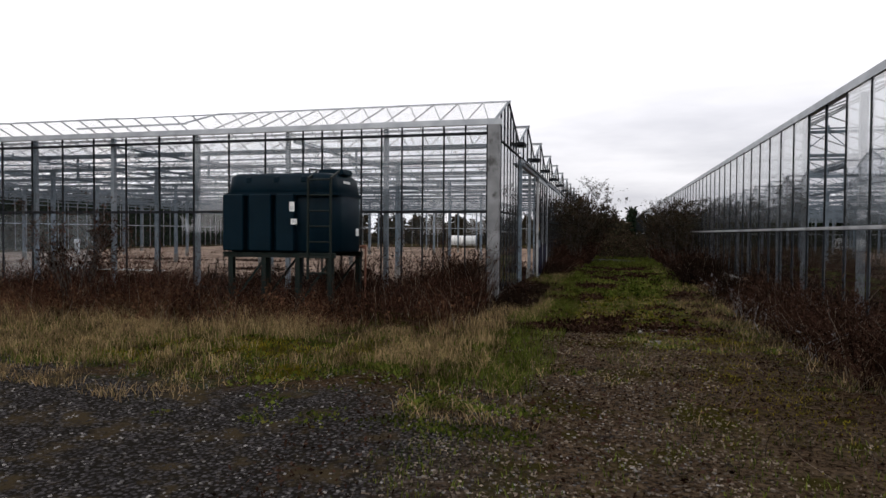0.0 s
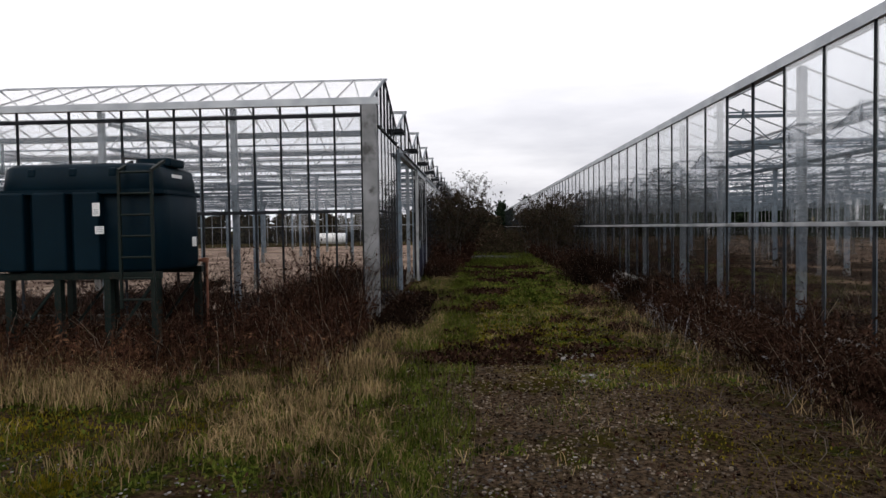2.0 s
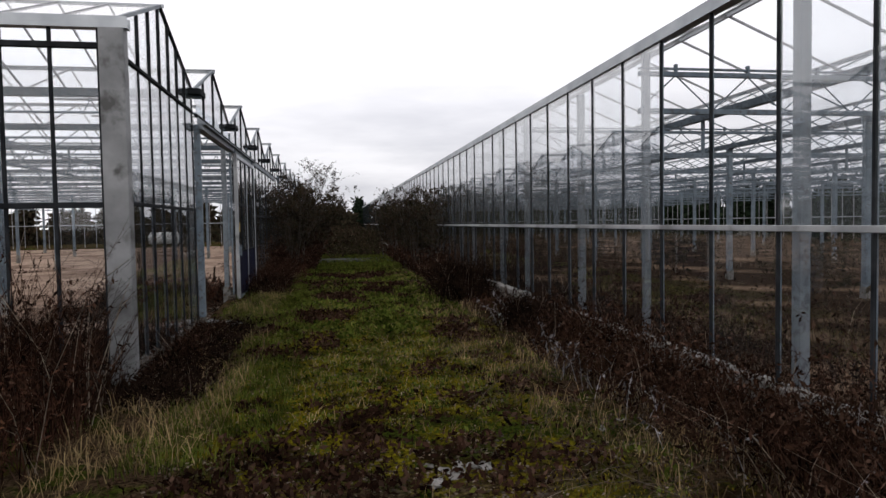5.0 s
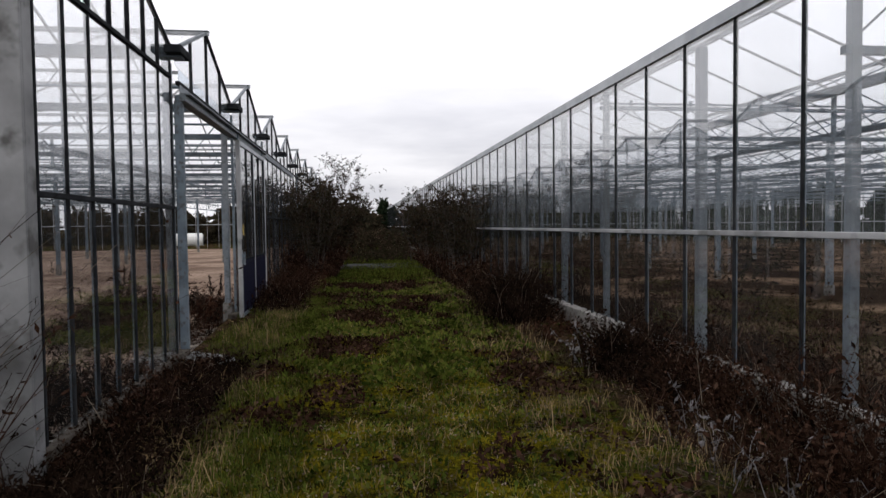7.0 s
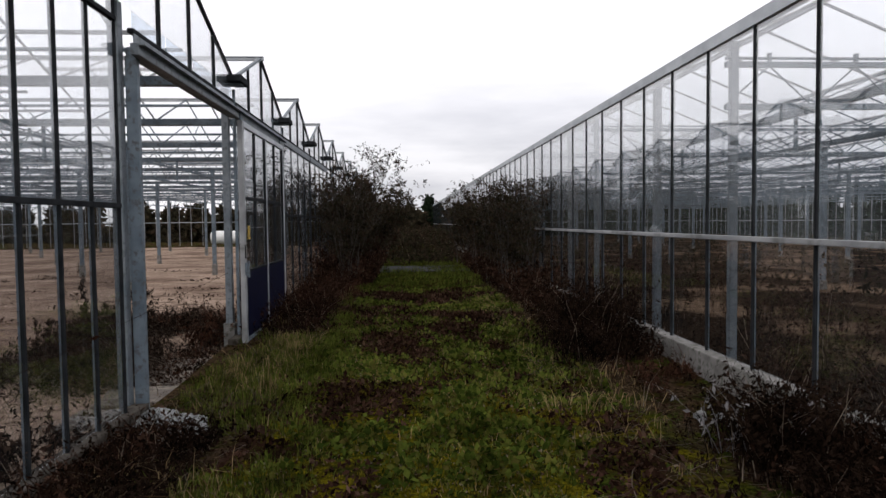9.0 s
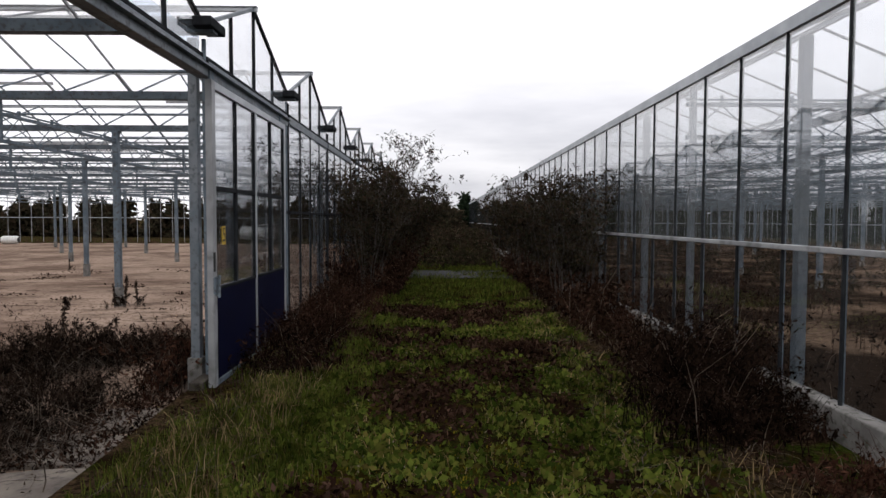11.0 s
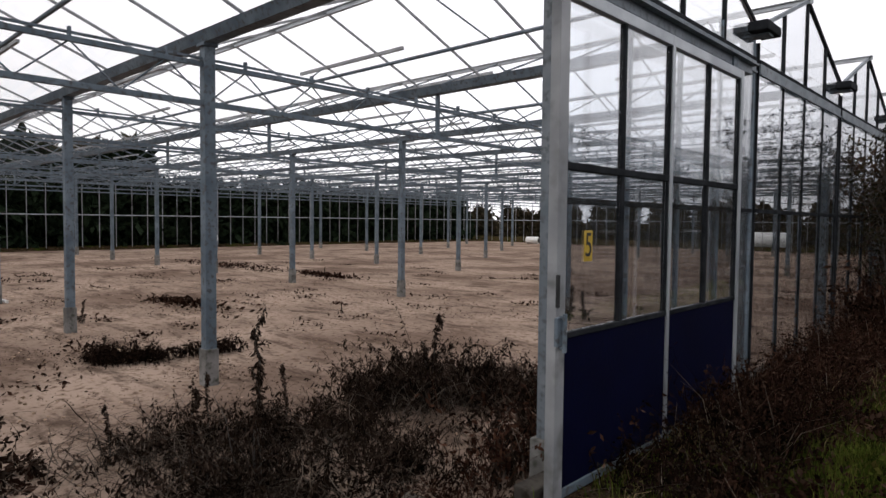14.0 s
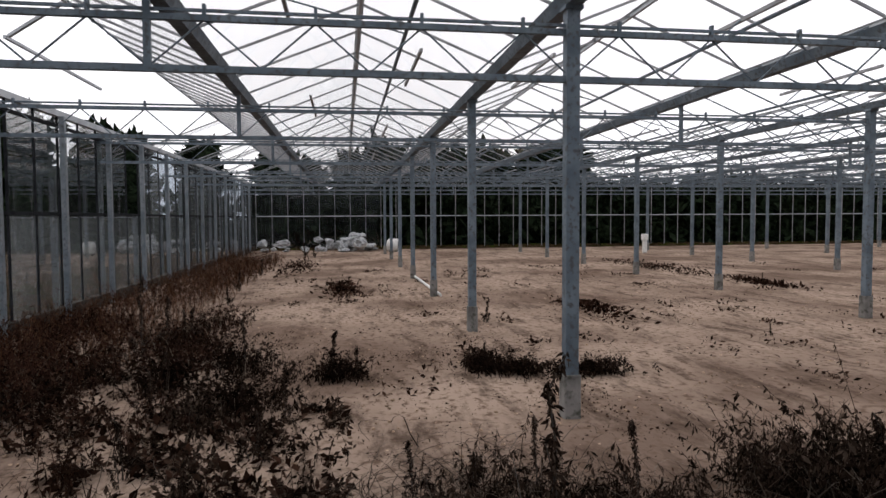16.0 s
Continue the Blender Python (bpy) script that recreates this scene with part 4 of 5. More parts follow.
def patchy(p, cell):
    """Smooth random values over the plan, one node a cell."""
    q = p / cell
    i = np.floor(q).astype(int)
    f = q - i
    f = f * f * (3 - 2 * f)
    a, b = i[:, 0] % 97, i[:, 1] % 97
    c, d = (a + 1) % 97, (b + 1) % 97
    return (PATCH[a, b] * (1 - f[:, 0]) + PATCH[c, b] * f[:, 0]) * (1 - f[:, 1]) + (PATCH[a, d] * (1 - f[:, 0]) + PATCH[c, d] * f[:, 0]) * f[:, 1]


def scatter(n, x0, x1, y0, y1, clump=0.0, flip=1):
    """Points on the ground in a rectangle, thinned into clumps."""
    out = np.zeros((0, 2))
    while len(out) < n:
        p = np.stack([rng.uniform(x0, x1, 2 * n), rng.uniform(y0, y1, 2 * n)], -1)
        if clump:
            keep = flip * (0.7 * patchy(p, 0.9) + 0.6 * patchy(p + 31, 0.28)) + rng.uniform(-1, 1, len(p)) * 0.45 > clump
            p = p[keep]
        out = np.concatenate([out, p])
    out = out[:n]
    return out


def clumps(n, *centres):
    """Points gathered round centres (x, y, spread along x, spread along y)."""
    c = np.array(centres)
    i_ = rng.integers(0, len(c), n)
    return c[i_, :2] + rng.normal(0, 1, (n, 2)) * c[i_, 2:]


def wander(p, amount):
    """Shift points to and fro along y, so that a strip has an uneven edge."""
    return p + np.column_stack([0 * p[:, 0], amount * patchy(p * (1, 0.3), 0.8)])


def on_ground(p, z=None):
    return np.column_stack([p, ground_z(p[:, 0], p[:, 1]) if z is None else np.full(len(p), z)])


def thicket(name, label, spots, hi, lo, leaf_n, material, leaf=(0.014, 0.042), base_z=None, pale=0.08, lean=0.35, r=0.004, slim=0.45, hang=0.6):
    """Dead weeds: bent stems with curled hanging leaves and seed heads."""
    h1, h2 = Heap(), Heap()
    base = on_ground(spots, base_z)
    n = len(base)
    hgt = rng.uniform(lo, hi, n) * np.clip(rng.normal(1, 0.22, n), 0.5, 1.5) * (1 + 0.38 * patchy(spots, 0.7))
    leaf_n, leaf, slim = max(6, int(leaf_n * 0.29)), (leaf[0] * 1.2, leaf[1] * 1.5), min(slim, 0.38)
    pts = stem_points(base, rng.normal(0, lean, (n, 3)) * (1, 1, 0), hgt, 3)
    m = int(n * (1 - pale))
    tubes(h1, pts[:m], np.full(m, r))
    tubes(h2, pts[m:], np.full(n - m, r))
    at = pick(pts[:m], m * leaf_n)
    leaves(h1, at + rng.normal(0, 0.006, at.shape), rng.uniform(*leaf, len(at)), slim, hang)
    tw = pick(pts[:m], m // 3)
    tpts = stem_points(tw, rng.normal(0, 0.8, (len(tw), 3)) * (1, 1, 0), rng.uniform(0.08, 0.25, len(tw)), 3)
    tubes(h1, tpts, np.full(len(tw), r * 0.55))
    at = pick(tpts, len(tw) * 2)
    leaves(h1, at, rng.uniform(leaf[0] * 0.5, leaf[0] * 1.2, len(at)), 0.6)
    tagged(h1.object(name, material), label, "weeds", kind="stuff")
    if n > m:
        tagged(h2.object("dry_stalks", PALE), "pale dry stalks standing among dead weeds", "weeds", kind="stuff")


def fallen_stems(name, label, spots, length, lift, material, r=0.004, base_z=None):
    """Long dry stems lying over one another, each bent its own way."""
    h = Heap()
    base = on_ground(spots, base_z)
    n = len(base)
    a, ln = rng.uniform(0, 6.283, n), rng.uniform(*length, n)
    way = np.stack([np.cos(a), np.sin(a), 0 * a], -1)
    across = np.stack([-np.sin(a), np.cos(a), 0 * a], -1)
    t = np.linspace(0, 1, 7)[None, :, None]
    bend, tilt = rng.normal(0, 0.25, (n, 1, 1)), rng.normal(0, 0.12, (n, 1, 1))
    pts = base[:, None] + way[:, None] * ln[:, None, None] * (t - 0.5) + across[:, None] * bend * ln[:, None, None] * t * (1 - t) * 4
    up = rng.uniform(0.01, lift, (n, 1, 1)) * (0.35 + 2.6 * t * (1 - t)) + np.abs(tilt) * ln[:, None, None] * t
    pts = pts + up * np.array([0, 0, 1.0]) + rng.normal(0, 0.008, (n, 7, 3)) * (1, 1, 0.3)
    tubes(h, pts, rng.uniform(0.5, 1.3, n) * r, 0.5)
    tagged(h.object(name, material), label, "litter", kind="stuff")


dead_label = "dense dark brown dead weeds beside the glasshouse"
thicket("weeds", dead_label, wander(scatter(2700, -9.5, 0.15, -3.7, -0.55), 0.45), 0.80, 0.35, 30, DEAD, lean=0.28)
thicket("weeds", "dense red-brown dead weeds beside the glasshouse", wander(scatter(1900, -11, 0.15, -3.8, -0.9, -0.1), 0.45), 0.74, 0.3, 34, REDDISH, lean=0.32, slim=0.3)
thicket("weeds", "rusty brown dead weeds in front of the oil tank", wander(scatter(1300, -9.5, 0.2, -4.1, -3.1, -0.1), 0.6), 0.62, 0.25, 30, RUSTY, lean=0.4, pale=0.12)
thicket("weeds", dead_label, scatter(760, -3.0, 0.1, -1.5, -0.14, -0.1), 1.3, 0.7, 22, DEAD, r=0.005)
thicket("weeds", dead_label, scatter(360, -7.2, -4.6, -3.4, -1.6), 1.6, 0.8, 18, REDDISH, r=0.004, slim=0.3)
thicket("weeds", "dead brown weeds along the glass gable", scatter(420, 0.08, 0.5, 0.0, 3.0), 0.42, 0.12, 20, DEAD)
thicket("weeds", "dead brown weeds along the glass gable", scatter(1000, 0.10, 0.95, 6.6, 16, 0.0), 0.62, 0.15, 30, DEAD)
thicket("weeds", "dead brown weeds along the glass gable", wander(scatter(1900, 0.12, 0.85, 8.2, 16), 0.4), 0.58, 0.2, 34, DEAD, pale=0.04)
thicket("weeds", "dead red-brown weeds along the glass gable", scatter(700, 0.2, 1.2, 9.5, 17), 0.5, 0.15, 30, REDDISH, slim=0.3)
thicket("weeds", "dead brown weeds along the glass wall", scatter(2100, 4.4, 4.86, -9.0, 1.2, -0.25), 0.80, 0.35, 40, DEAD, pale=0.06)
thicket("weeds", "dead brown weeds along the glass wall", wander(scatter(1300, 4.0, 4.6, -9.0, 0.8, 0.05), 0.3), 0.62, 0.2, 34, DEAD, pale=0.12, lean=0.5)
thicket("weeds", "dead brown weeds along the glass wall", scatter(60, 4.0, 4.8, 2.4, 5.0, 0.25), 0.3, 0.1, 18, DEAD)
thicket("weeds", "dead brown weeds along the glass wall", scatter(260, 4.1, 4.8, 4.9, 5.6), 0.6, 0.2, 40, DEAD_DARK)
thicket("weeds", "dead brown weeds along the glass wall", scatter(1300, 4.0, 4.85, 6.0, 13, -0.15), 0.5, 0.15, 34, DEAD)

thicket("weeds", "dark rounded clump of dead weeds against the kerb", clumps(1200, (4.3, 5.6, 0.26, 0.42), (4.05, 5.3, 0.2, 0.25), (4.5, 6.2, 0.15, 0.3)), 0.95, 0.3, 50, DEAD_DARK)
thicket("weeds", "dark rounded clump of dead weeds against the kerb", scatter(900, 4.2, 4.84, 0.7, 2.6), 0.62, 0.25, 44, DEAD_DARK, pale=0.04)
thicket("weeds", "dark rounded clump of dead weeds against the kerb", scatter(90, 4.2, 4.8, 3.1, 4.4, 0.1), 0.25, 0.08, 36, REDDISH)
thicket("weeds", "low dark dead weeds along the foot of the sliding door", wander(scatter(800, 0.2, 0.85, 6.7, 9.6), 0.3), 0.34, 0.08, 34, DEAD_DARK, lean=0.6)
DRY_STEM = leafy("dry_grey_brown_stem", ((0.022, 0.016, 0.012), (0.060, 0.046, 0.036), (0.12, 0.098, 0.080), (0.035, 0.026, 0.020)), 0.85, 0.05)
SILVER = leafy("silvery_dead_flower", ((0.12, 0.115, 0.12), (0.26, 0.25, 0.26), (0.06, 0.055, 0.055)), 0.8, 0.2)
thicket("weeds", "dark rounded clump of dead weeds against the kerb", clumps(420, (4.45, 2.2, 0.2, 0.25), (4.3, 1.8, 0.2, 0.2), (4.45, 7.3, 0.2, 0.4)), 0.5, 0.15, 40, DEAD_DARK)
thicket("silver_weeds", "silvery dead flower heads beside the glass wall", clumps(26, (4.15, 0.1, 0.10, 0.12), (4.2, 2.3, 0.1, 0.15)), 0.5, 0.25, 26, SILVER, (0.02, 0.05), pale=0.0)
thicket("silver_weeds", "silvery dead flower heads beside the glass wall", scatter(34, 3.9, 4.4, -4.5, 0.0), 0.5, 0.25, 14, SILVER, (0.015, 0.035), pale=0.0)
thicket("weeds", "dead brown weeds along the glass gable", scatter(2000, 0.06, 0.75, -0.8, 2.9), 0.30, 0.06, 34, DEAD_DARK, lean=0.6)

fallen_stems("dry_stems", "grey dry stems lying along the edge of the lane", scatter(520, 3.0, 4.3, -7.5, 1.5, 0.0), (0.25, 0.8), 0.10, DRY_STEM, 0.003)
fallen_stems("dry_stems", "grey dry stems lying along the edge of the lane", scatter(260, 3.3, 4.4, 1.5, 9, 0.0), (0.25, 0.7), 0.08, DRY_STEM, 0.003)
fallen_stems("dry_stems", "grey dry stems bent over beside the glass gable", scatter(420, 0.1, 1.0, -1.0, 12, 0.0), (0.2, 0.6), 0.12, DRY_STEM, 0.003)

# grass, moss and stones of the lane
g = Heap()
p = scatter(9000, 0.7, 4.0, -2.6, 13, 0.22)
blades(g, on_ground(p), rng.uniform(0.02, 0.06, len(p)), 0.0035, 0.9)
p = scatter(14000, 0.55, 1.5, -6.5, 13, -0.1)
blades(g, on_ground(p), rng.uniform(0.04, 0.14, len(p)), 0.003, 0.8)
p = wander(scatter(12000, -7, 1.3, -6.4, -3.4, -0.1), 0.7)
blades(g, on_ground(p), rng.uniform(0.04, 0.13, len(p)), 0.004, 0.8)
p = scatter(3500, 0.6, 4.2, -10, -2.6, 0.3)
blades(g, on_ground(p), rng.uniform(0.02, 0.06, len(p)), 0.004, 0.9)
p = scatter(9000, 0.5, 4.2, 13, 24, -0.1)
blades(g, on_ground(p), rng.uniform(0.05, 0.16, len(p)), 0.006, 0.8)
p = scatter(9000, 0.08, 1.3, 3.0, 9.5, -0.1)
blades(g, on_ground(p), rng.uniform(0.04, 0.15, len(p)), 0.0032, 0.9)
tagged(g.object("grass", GRASS), "short green grass growing over the lane", "grass", kind="stuff")
s = Heap()
p = wander(scatter(7500, -8, 0.75, -4.7, -3.3, 0.12), 0.7)
blades(s, on_ground(p), rng.uniform(0.08, 0.30, len(p)) * (1 + 0.5 * patchy(p, 0.6)), 0.0035, 1.2)
p = wander(scatter(13000, -8, 0.9, -6.2, -4.2, 0.15), 0.8)
blades(s, on_ground(p), rng.uniform(0.04, 0.18, len(p)), 0.004, 1.0)
p = scatter(2600, 0.15, 1.05, -3.6, 13, 0.2)
blades(s, on_ground(p), rng.uniform(0.05, 0.26, len(p)), 0.0028, 1.4)
p = scatter(1500, 3.2, 4.3, -6, 3.5, 0.25)
blades(s, on_ground(p), rng.uniform(0.04, 0.24, len(p)), 0.0028, 1.4)
p = scatter(900, 3.3, 4.2, 3.5, 13, 0.35)
blades(s, on_ground(p), rng.uniform(0.04, 0.20, len(p)), 0.003, 1.5)
p = scatter(3600, 0.9, 3.8, -7, 11, 0.4)
blades(s, on_ground(p), rng.uniform(0.02, 0.11, len(p)), 0.003, 1.5)
p = wander(scatter(3500, -6, 1.6, -7.0, -5.2, 0.4), 0.6)
blades(s, on_ground(p), rng.uniform(0.02, 0.14, len(p)), 0.0035, 1.7)
tagged(s.object("straw_grass", STRAW), "withered straw-coloured grass edging the lane", "grass", kind="stuff")
k = Heap()
p = scatter(10000, 1.0, 3.4, -3.2, 3.4, 0.36)
blades(k, on_ground(p), rng.uniform(0.008, 0.03, len(p)), 0.004, 0.9)
p = clumps(9000, (-1.6, -5.3, 0.35, 0.22), (-2.3, -5.0, 0.5, 0.2), (-3.9, -5.2, 0.4, 0.25), (-0.4, -4.9, 0.25, 0.3), (-0.9, -6.1, 0.15, 0.15), (-5.2, -5.4, 0.5, 0.3), (-3.0, -5.9, 0.5, 0.15), (-6.5, -5.6, 0.6, 0.3))
blades(k, on_ground(p), rng.uniform(0.01, 0.04, len(p)), 0.005, 0.9)
p = clumps(9000, (2.3, 0.6, 0.35, 0.6), (2.8, -0.2, 0.3, 0.5), (1.7, -0.6, 0.3, 0.4), (2.9, 1.4, 0.3, 0.5), (2.1, 2.4, 0.35, 0.6), (3.4, -3.2, 0.3, 0.4), (3.2, -4.6, 0.35, 0.8), (3.4, -6.2, 0.35, 0.6), (2.2, 4.2, 0.4, 0.7), (2.9, 3.2, 0.3, 0.5))
blades(k, on_ground(p), rng.uniform(0.008, 0.028, len(p)), 0.005, 0.9)
tagged(k.object("moss", MOSS), "yellow-green moss patches on the lane", "moss", kind="stuff")
# low leafy weeds and leaf litter
lw = Heap()
p = scatter(15000, 0.7, 4.0, -4, 13, 0.3)
leaves(lw, on_ground(p) + np.array([0, 0, 0.008]), rng.uniform(0.014, 0.055, len(p)), 0.6, -0.8)
p = scatter(9000, 0.9, 3.9, 2.0, 12, 0.45)
leaves(lw, on_ground(p) + np.array([0, 0, 0.015]) + rng.uniform(0, 0.05, (len(p), 1)) * (0, 0, 1), rng.uniform(0.03, 0.075, len(p)), 0.7, -0.4)
p = scatter(4000, -1.2, 1.8, -7.6, -5.2, 0.4)
leaves(lw, on_ground(p) + np.array([0, 0, 0.01]), rng.uniform(0.015, 0.05, len(p)), 0.6, -0.6)
p = scatter(5000, -3, 1.2, -6.2, -3.4, 0.0)
leaves(lw, on_ground(p) + np.array([0, 0, 0.008]), rng.uniform(0.012, 0.045, len(p)), 0.6, -0.7)
tagged(lw.object("low_weeds", GRASS), "low leafy weeds on the lane", "weeds", kind="stuff")
lt = Heap()
p = scatter(16000, 0.9, 3.8, -3, 12, 0.3, -1)
leaves(lt, on_ground(p) + np.array([0, 0, 0.03]), rng.uniform(0.03, 0.08, len(p)), 0.5, 0.0)
p = scatter(26000, -0.0, 4.6, -9, 13, 0.12, -1)
leaves(lt, on_ground(p) + np.array([0, 0, 0.01]), rng.uniform(0.012, 0.045, len(p)), 0.5, 0.1)
pf = Heap()
p = scatter(1500, 0.9, 4.0, 3, 11, 0.2)
leaves(pf, on_ground(p) + np.array([0, 0, 0.04]), rng.uniform(0.008, 0.025, len(p)), 0.5, 0.0)
p = scatter(7500, 0.5, 4.2, -9.5, 3, 0.1)
leaves(pf, on_ground(p) + np.array([0, 0, 0.012]), rng.uniform(0.008, 0.03, len(p)), 0.6, 0.0)
tagged(pf.object("leaf_flecks", PALE), "small pale dry leaves strewn on the lane", "litter", kind="stuff")
tagged(lt.object("leaf_litter", DEAD), "dark leaf litter and dead twigs on the lane", "litter", kind="stuff")


def pebbles(heap, base, size):
    """Small angular stones, open below."""
    n = len(base)
    c = np.array([(x, y, z) for x in (-1, 1) for y in (-1, 1) for z in (-0.5, 0.6)], float)
    v = c[None] * size[:, None, None] * rng.uniform(0.5, 1.1, (n, 8, 3))
    a = rng.uniform(0, 6.283, n)
    rot = np.zeros((n, 3, 3))
    rot[:, 0, 0], rot[:, 0, 1], rot[:, 1, 0], rot[:, 1, 1], rot[:, 2, 2] = np.cos(a), -np.sin(a), np.sin(a), np.cos(a), 1
    v = np.einsum("nij,nkj->nki", rot, v) + base[:, None]
    f = np.array([(0, 1, 3, 2), (4, 6, 7, 5), (0, 4, 5, 1), (2, 3, 7, 6), (1, 5, 7, 3)])
    heap.add(v.reshape(-1, 3), (np.arange(n)[:, None, None] * 8 + f).reshape(-1, 4))


st = Heap()
p = scatter(12000, -5.5, 2.6, -10.5, -5.6)
pebbles(st, on_ground(p), rng.uniform(0.003, 0.011, len(p)))
sb = Heap()
p = scatter(9000, 0.8, 3.0, -9.5, -2.0, 0.0)
pebbles(sb, on_ground(p), rng.uniform(0.004, 0.012, len(p)))
BROWN_PEBBLE = leafy("brown_pebbles", ((0.016, 0.013, 0.010), (0.05, 0.038, 0.028), (0.17, 0.14, 0.11), (0.03, 0.023, 0.017)), 0.9, 0.0)
tagged(sb.object("gravel", BROWN_PEBBLE), "brown gravel trodden into the lane", "gravel", kind="stuff")
tagged(st.object("gravel", PEBBLE), "loose grey and brown gravel", "gravel", kind="stuff")


# ---- shrubs and trees ----
def shrub(name, label, base, height, spread, n_stems, leaf_n, leaf_size, material, drift=(0, 0), category="shrub", slim=0.35, r=0.014, foot=0.35):
    """A many-stemmed bush: main stems with side twigs, and loose leaves towards the tips."""
    ob = thing(name, label, category, base)
    crown = Heap()
    for i in range(n_stems):
        h = Heap()
        a = rng.uniform(0, 6.283)
        b = np.array([[math.cos(a) * foot * rng.uniform(0, 1), math.sin(a) * foot * rng.uniform(0, 1), 0.0]])
        hg = np.array([height * rng.uniform(0.6, 1.08)])
        out = np.array([[math.cos(a) * spread * rng.uniform(0.2, 1) + drift[0], math.sin(a) * spread * rng.uniform(0.2, 1) + drift[1], 0]]) / height
        main = stem_points(b, out, hg, 9, 0.12)
        tubes(h, main, np.array([r * rng.uniform(0.7, 1.3)]), 0.2)
        tw0 = pick(main, 14)
        tw = stem_points(tw0, rng.normal(0, 0.75, (14, 3)) * (1, 1, 0), rng.uniform(0.2, 0.62, 14) * height * 0.28, 5, 0.3)
        tubes(h, tw, np.full(14, r * 0.33), 0.3)
        t2 = stem_points(pick(tw, 26), rng.normal(0, 0.8, (26, 3)) * (1, 1, 0), rng.uniform(0.08, 0.3, 26), 3, 0.3)
        tubes(h, t2, np.full(26, r * 0.16), 0.4)
        h.object("stem", BARK, ob)
        at = np.concatenate([pick(tw, leaf_n // 2), pick(t2, leaf_n // 2)])
        leaves(crown, at + rng.normal(0, 0.006, at.shape), rng.uniform(leaf_size * 0.6, leaf_size * 1.3, len(at)), slim, 0.3)
    crown.object("crown", material, ob)
    return ob


sh = "straggling half-bare bush with withered leaves beside the lane"
shrub("bush", sh, (0.7, 14.0, 0.1), 3.5, 1.45, 36, 260, 0.08, BUSH_LEAF, (0.25, 0.1))
shrub("bush", sh, (0.75, 13.0, 0.1), 2.6, 0.9, 24, 240, 0.075, BUSH_LEAF, (0.15, 0.4))
shrub("bush", sh, (0.9, 18.0, 0.1), 2.8, 1.5, 28, 320, 0.10, BUSH_LEAF, (0.2, 0.2))
shrub("bush", sh, (1.2, 23.5, 0.1), 3.2, 1.8, 22, 300, 0.12, BUSH_LEAF)
sr = "dense leggy bush with dark leaves against the glass wall"
shrub("bush", sr, (4.4, 11.2, 0.1), 2.3, 0.5, 26, 200, 0.075, BUSH_LEAF, (0, 0), foot=0.4)
shrub("bush", sr, (4.35, 13.2, 0.1), 2.6, 0.6, 28, 220, 0.075, BUSH_LEAF, (0, 0), foot=0.4)
shrub("bush", sr, (4.3, 16.5, 0.1), 2.6, 0.5, 22, 240, 0.09, BUSH_LEAF, foot=0.5)
shrub("bush", sr, (4.35, 20.5, 0.1), 2.5, 0.6, 22, 260, 0.10, BUSH_LEAF, foot=0.5)
shrub("bush", "bare brown shrub among the dead weeds", (-6.2, -3.0, 0.05), 2.0, 1.2, 16, 140, 0.06, DEAD)
thicket("brambles", "low brown bramble scrub under the bushes", scatter(1300, 0.15, 1.35, 12.6, 20), 1.25, 0.4, 34, DEAD, (0.04, 0.09), r=0.005)
thicket("brambles", "low brown bramble scrub under the bushes", scatter(1000, 4.0, 4.8, 9.5, 20), 0.95, 0.35, 30, DEAD, (0.04, 0.09), r=0.005)
thicket("scrub", "brown scrub closing the far end of the lane", scatter(900, 0.2, 4.8, 26, 46, 0.1), 1.7, 0.6, 30, BUSH_LEAF, (0.07, 0.15), r=0.008)
thicket("scrub", "dry pale grass and scrub beyond the track", scatter(500, 0.6, 4.4, 20.5, 27), 0.6, 0.2, 22, BUSH_LEAF, (0.05, 0.12), r=0.006)
thicket("scrub", "brown scrub in the distance", scatter(900, -10, 16, 64, 90), 3.0, 1.0, 34, FAR_LEAF, (0.2, 0.45), r=0.012)
# wet track crossing the lane
bm = bmesh.new()
box(bm, -0.04, 17.2, 0.0, 4.86, 19.6, 0.165, 0.02)
WET = mat("wet_concrete", (0.018, 0.018, 0.019), (0.04, 0.04, 0.042), 1.6, 0.8, 0, 0.3, 12, (0.012, 0.010, 0.008), 0.1)
tagged(part("track", bm, WET), "wet grey concrete track crossing the lane", "track", kind="structure")


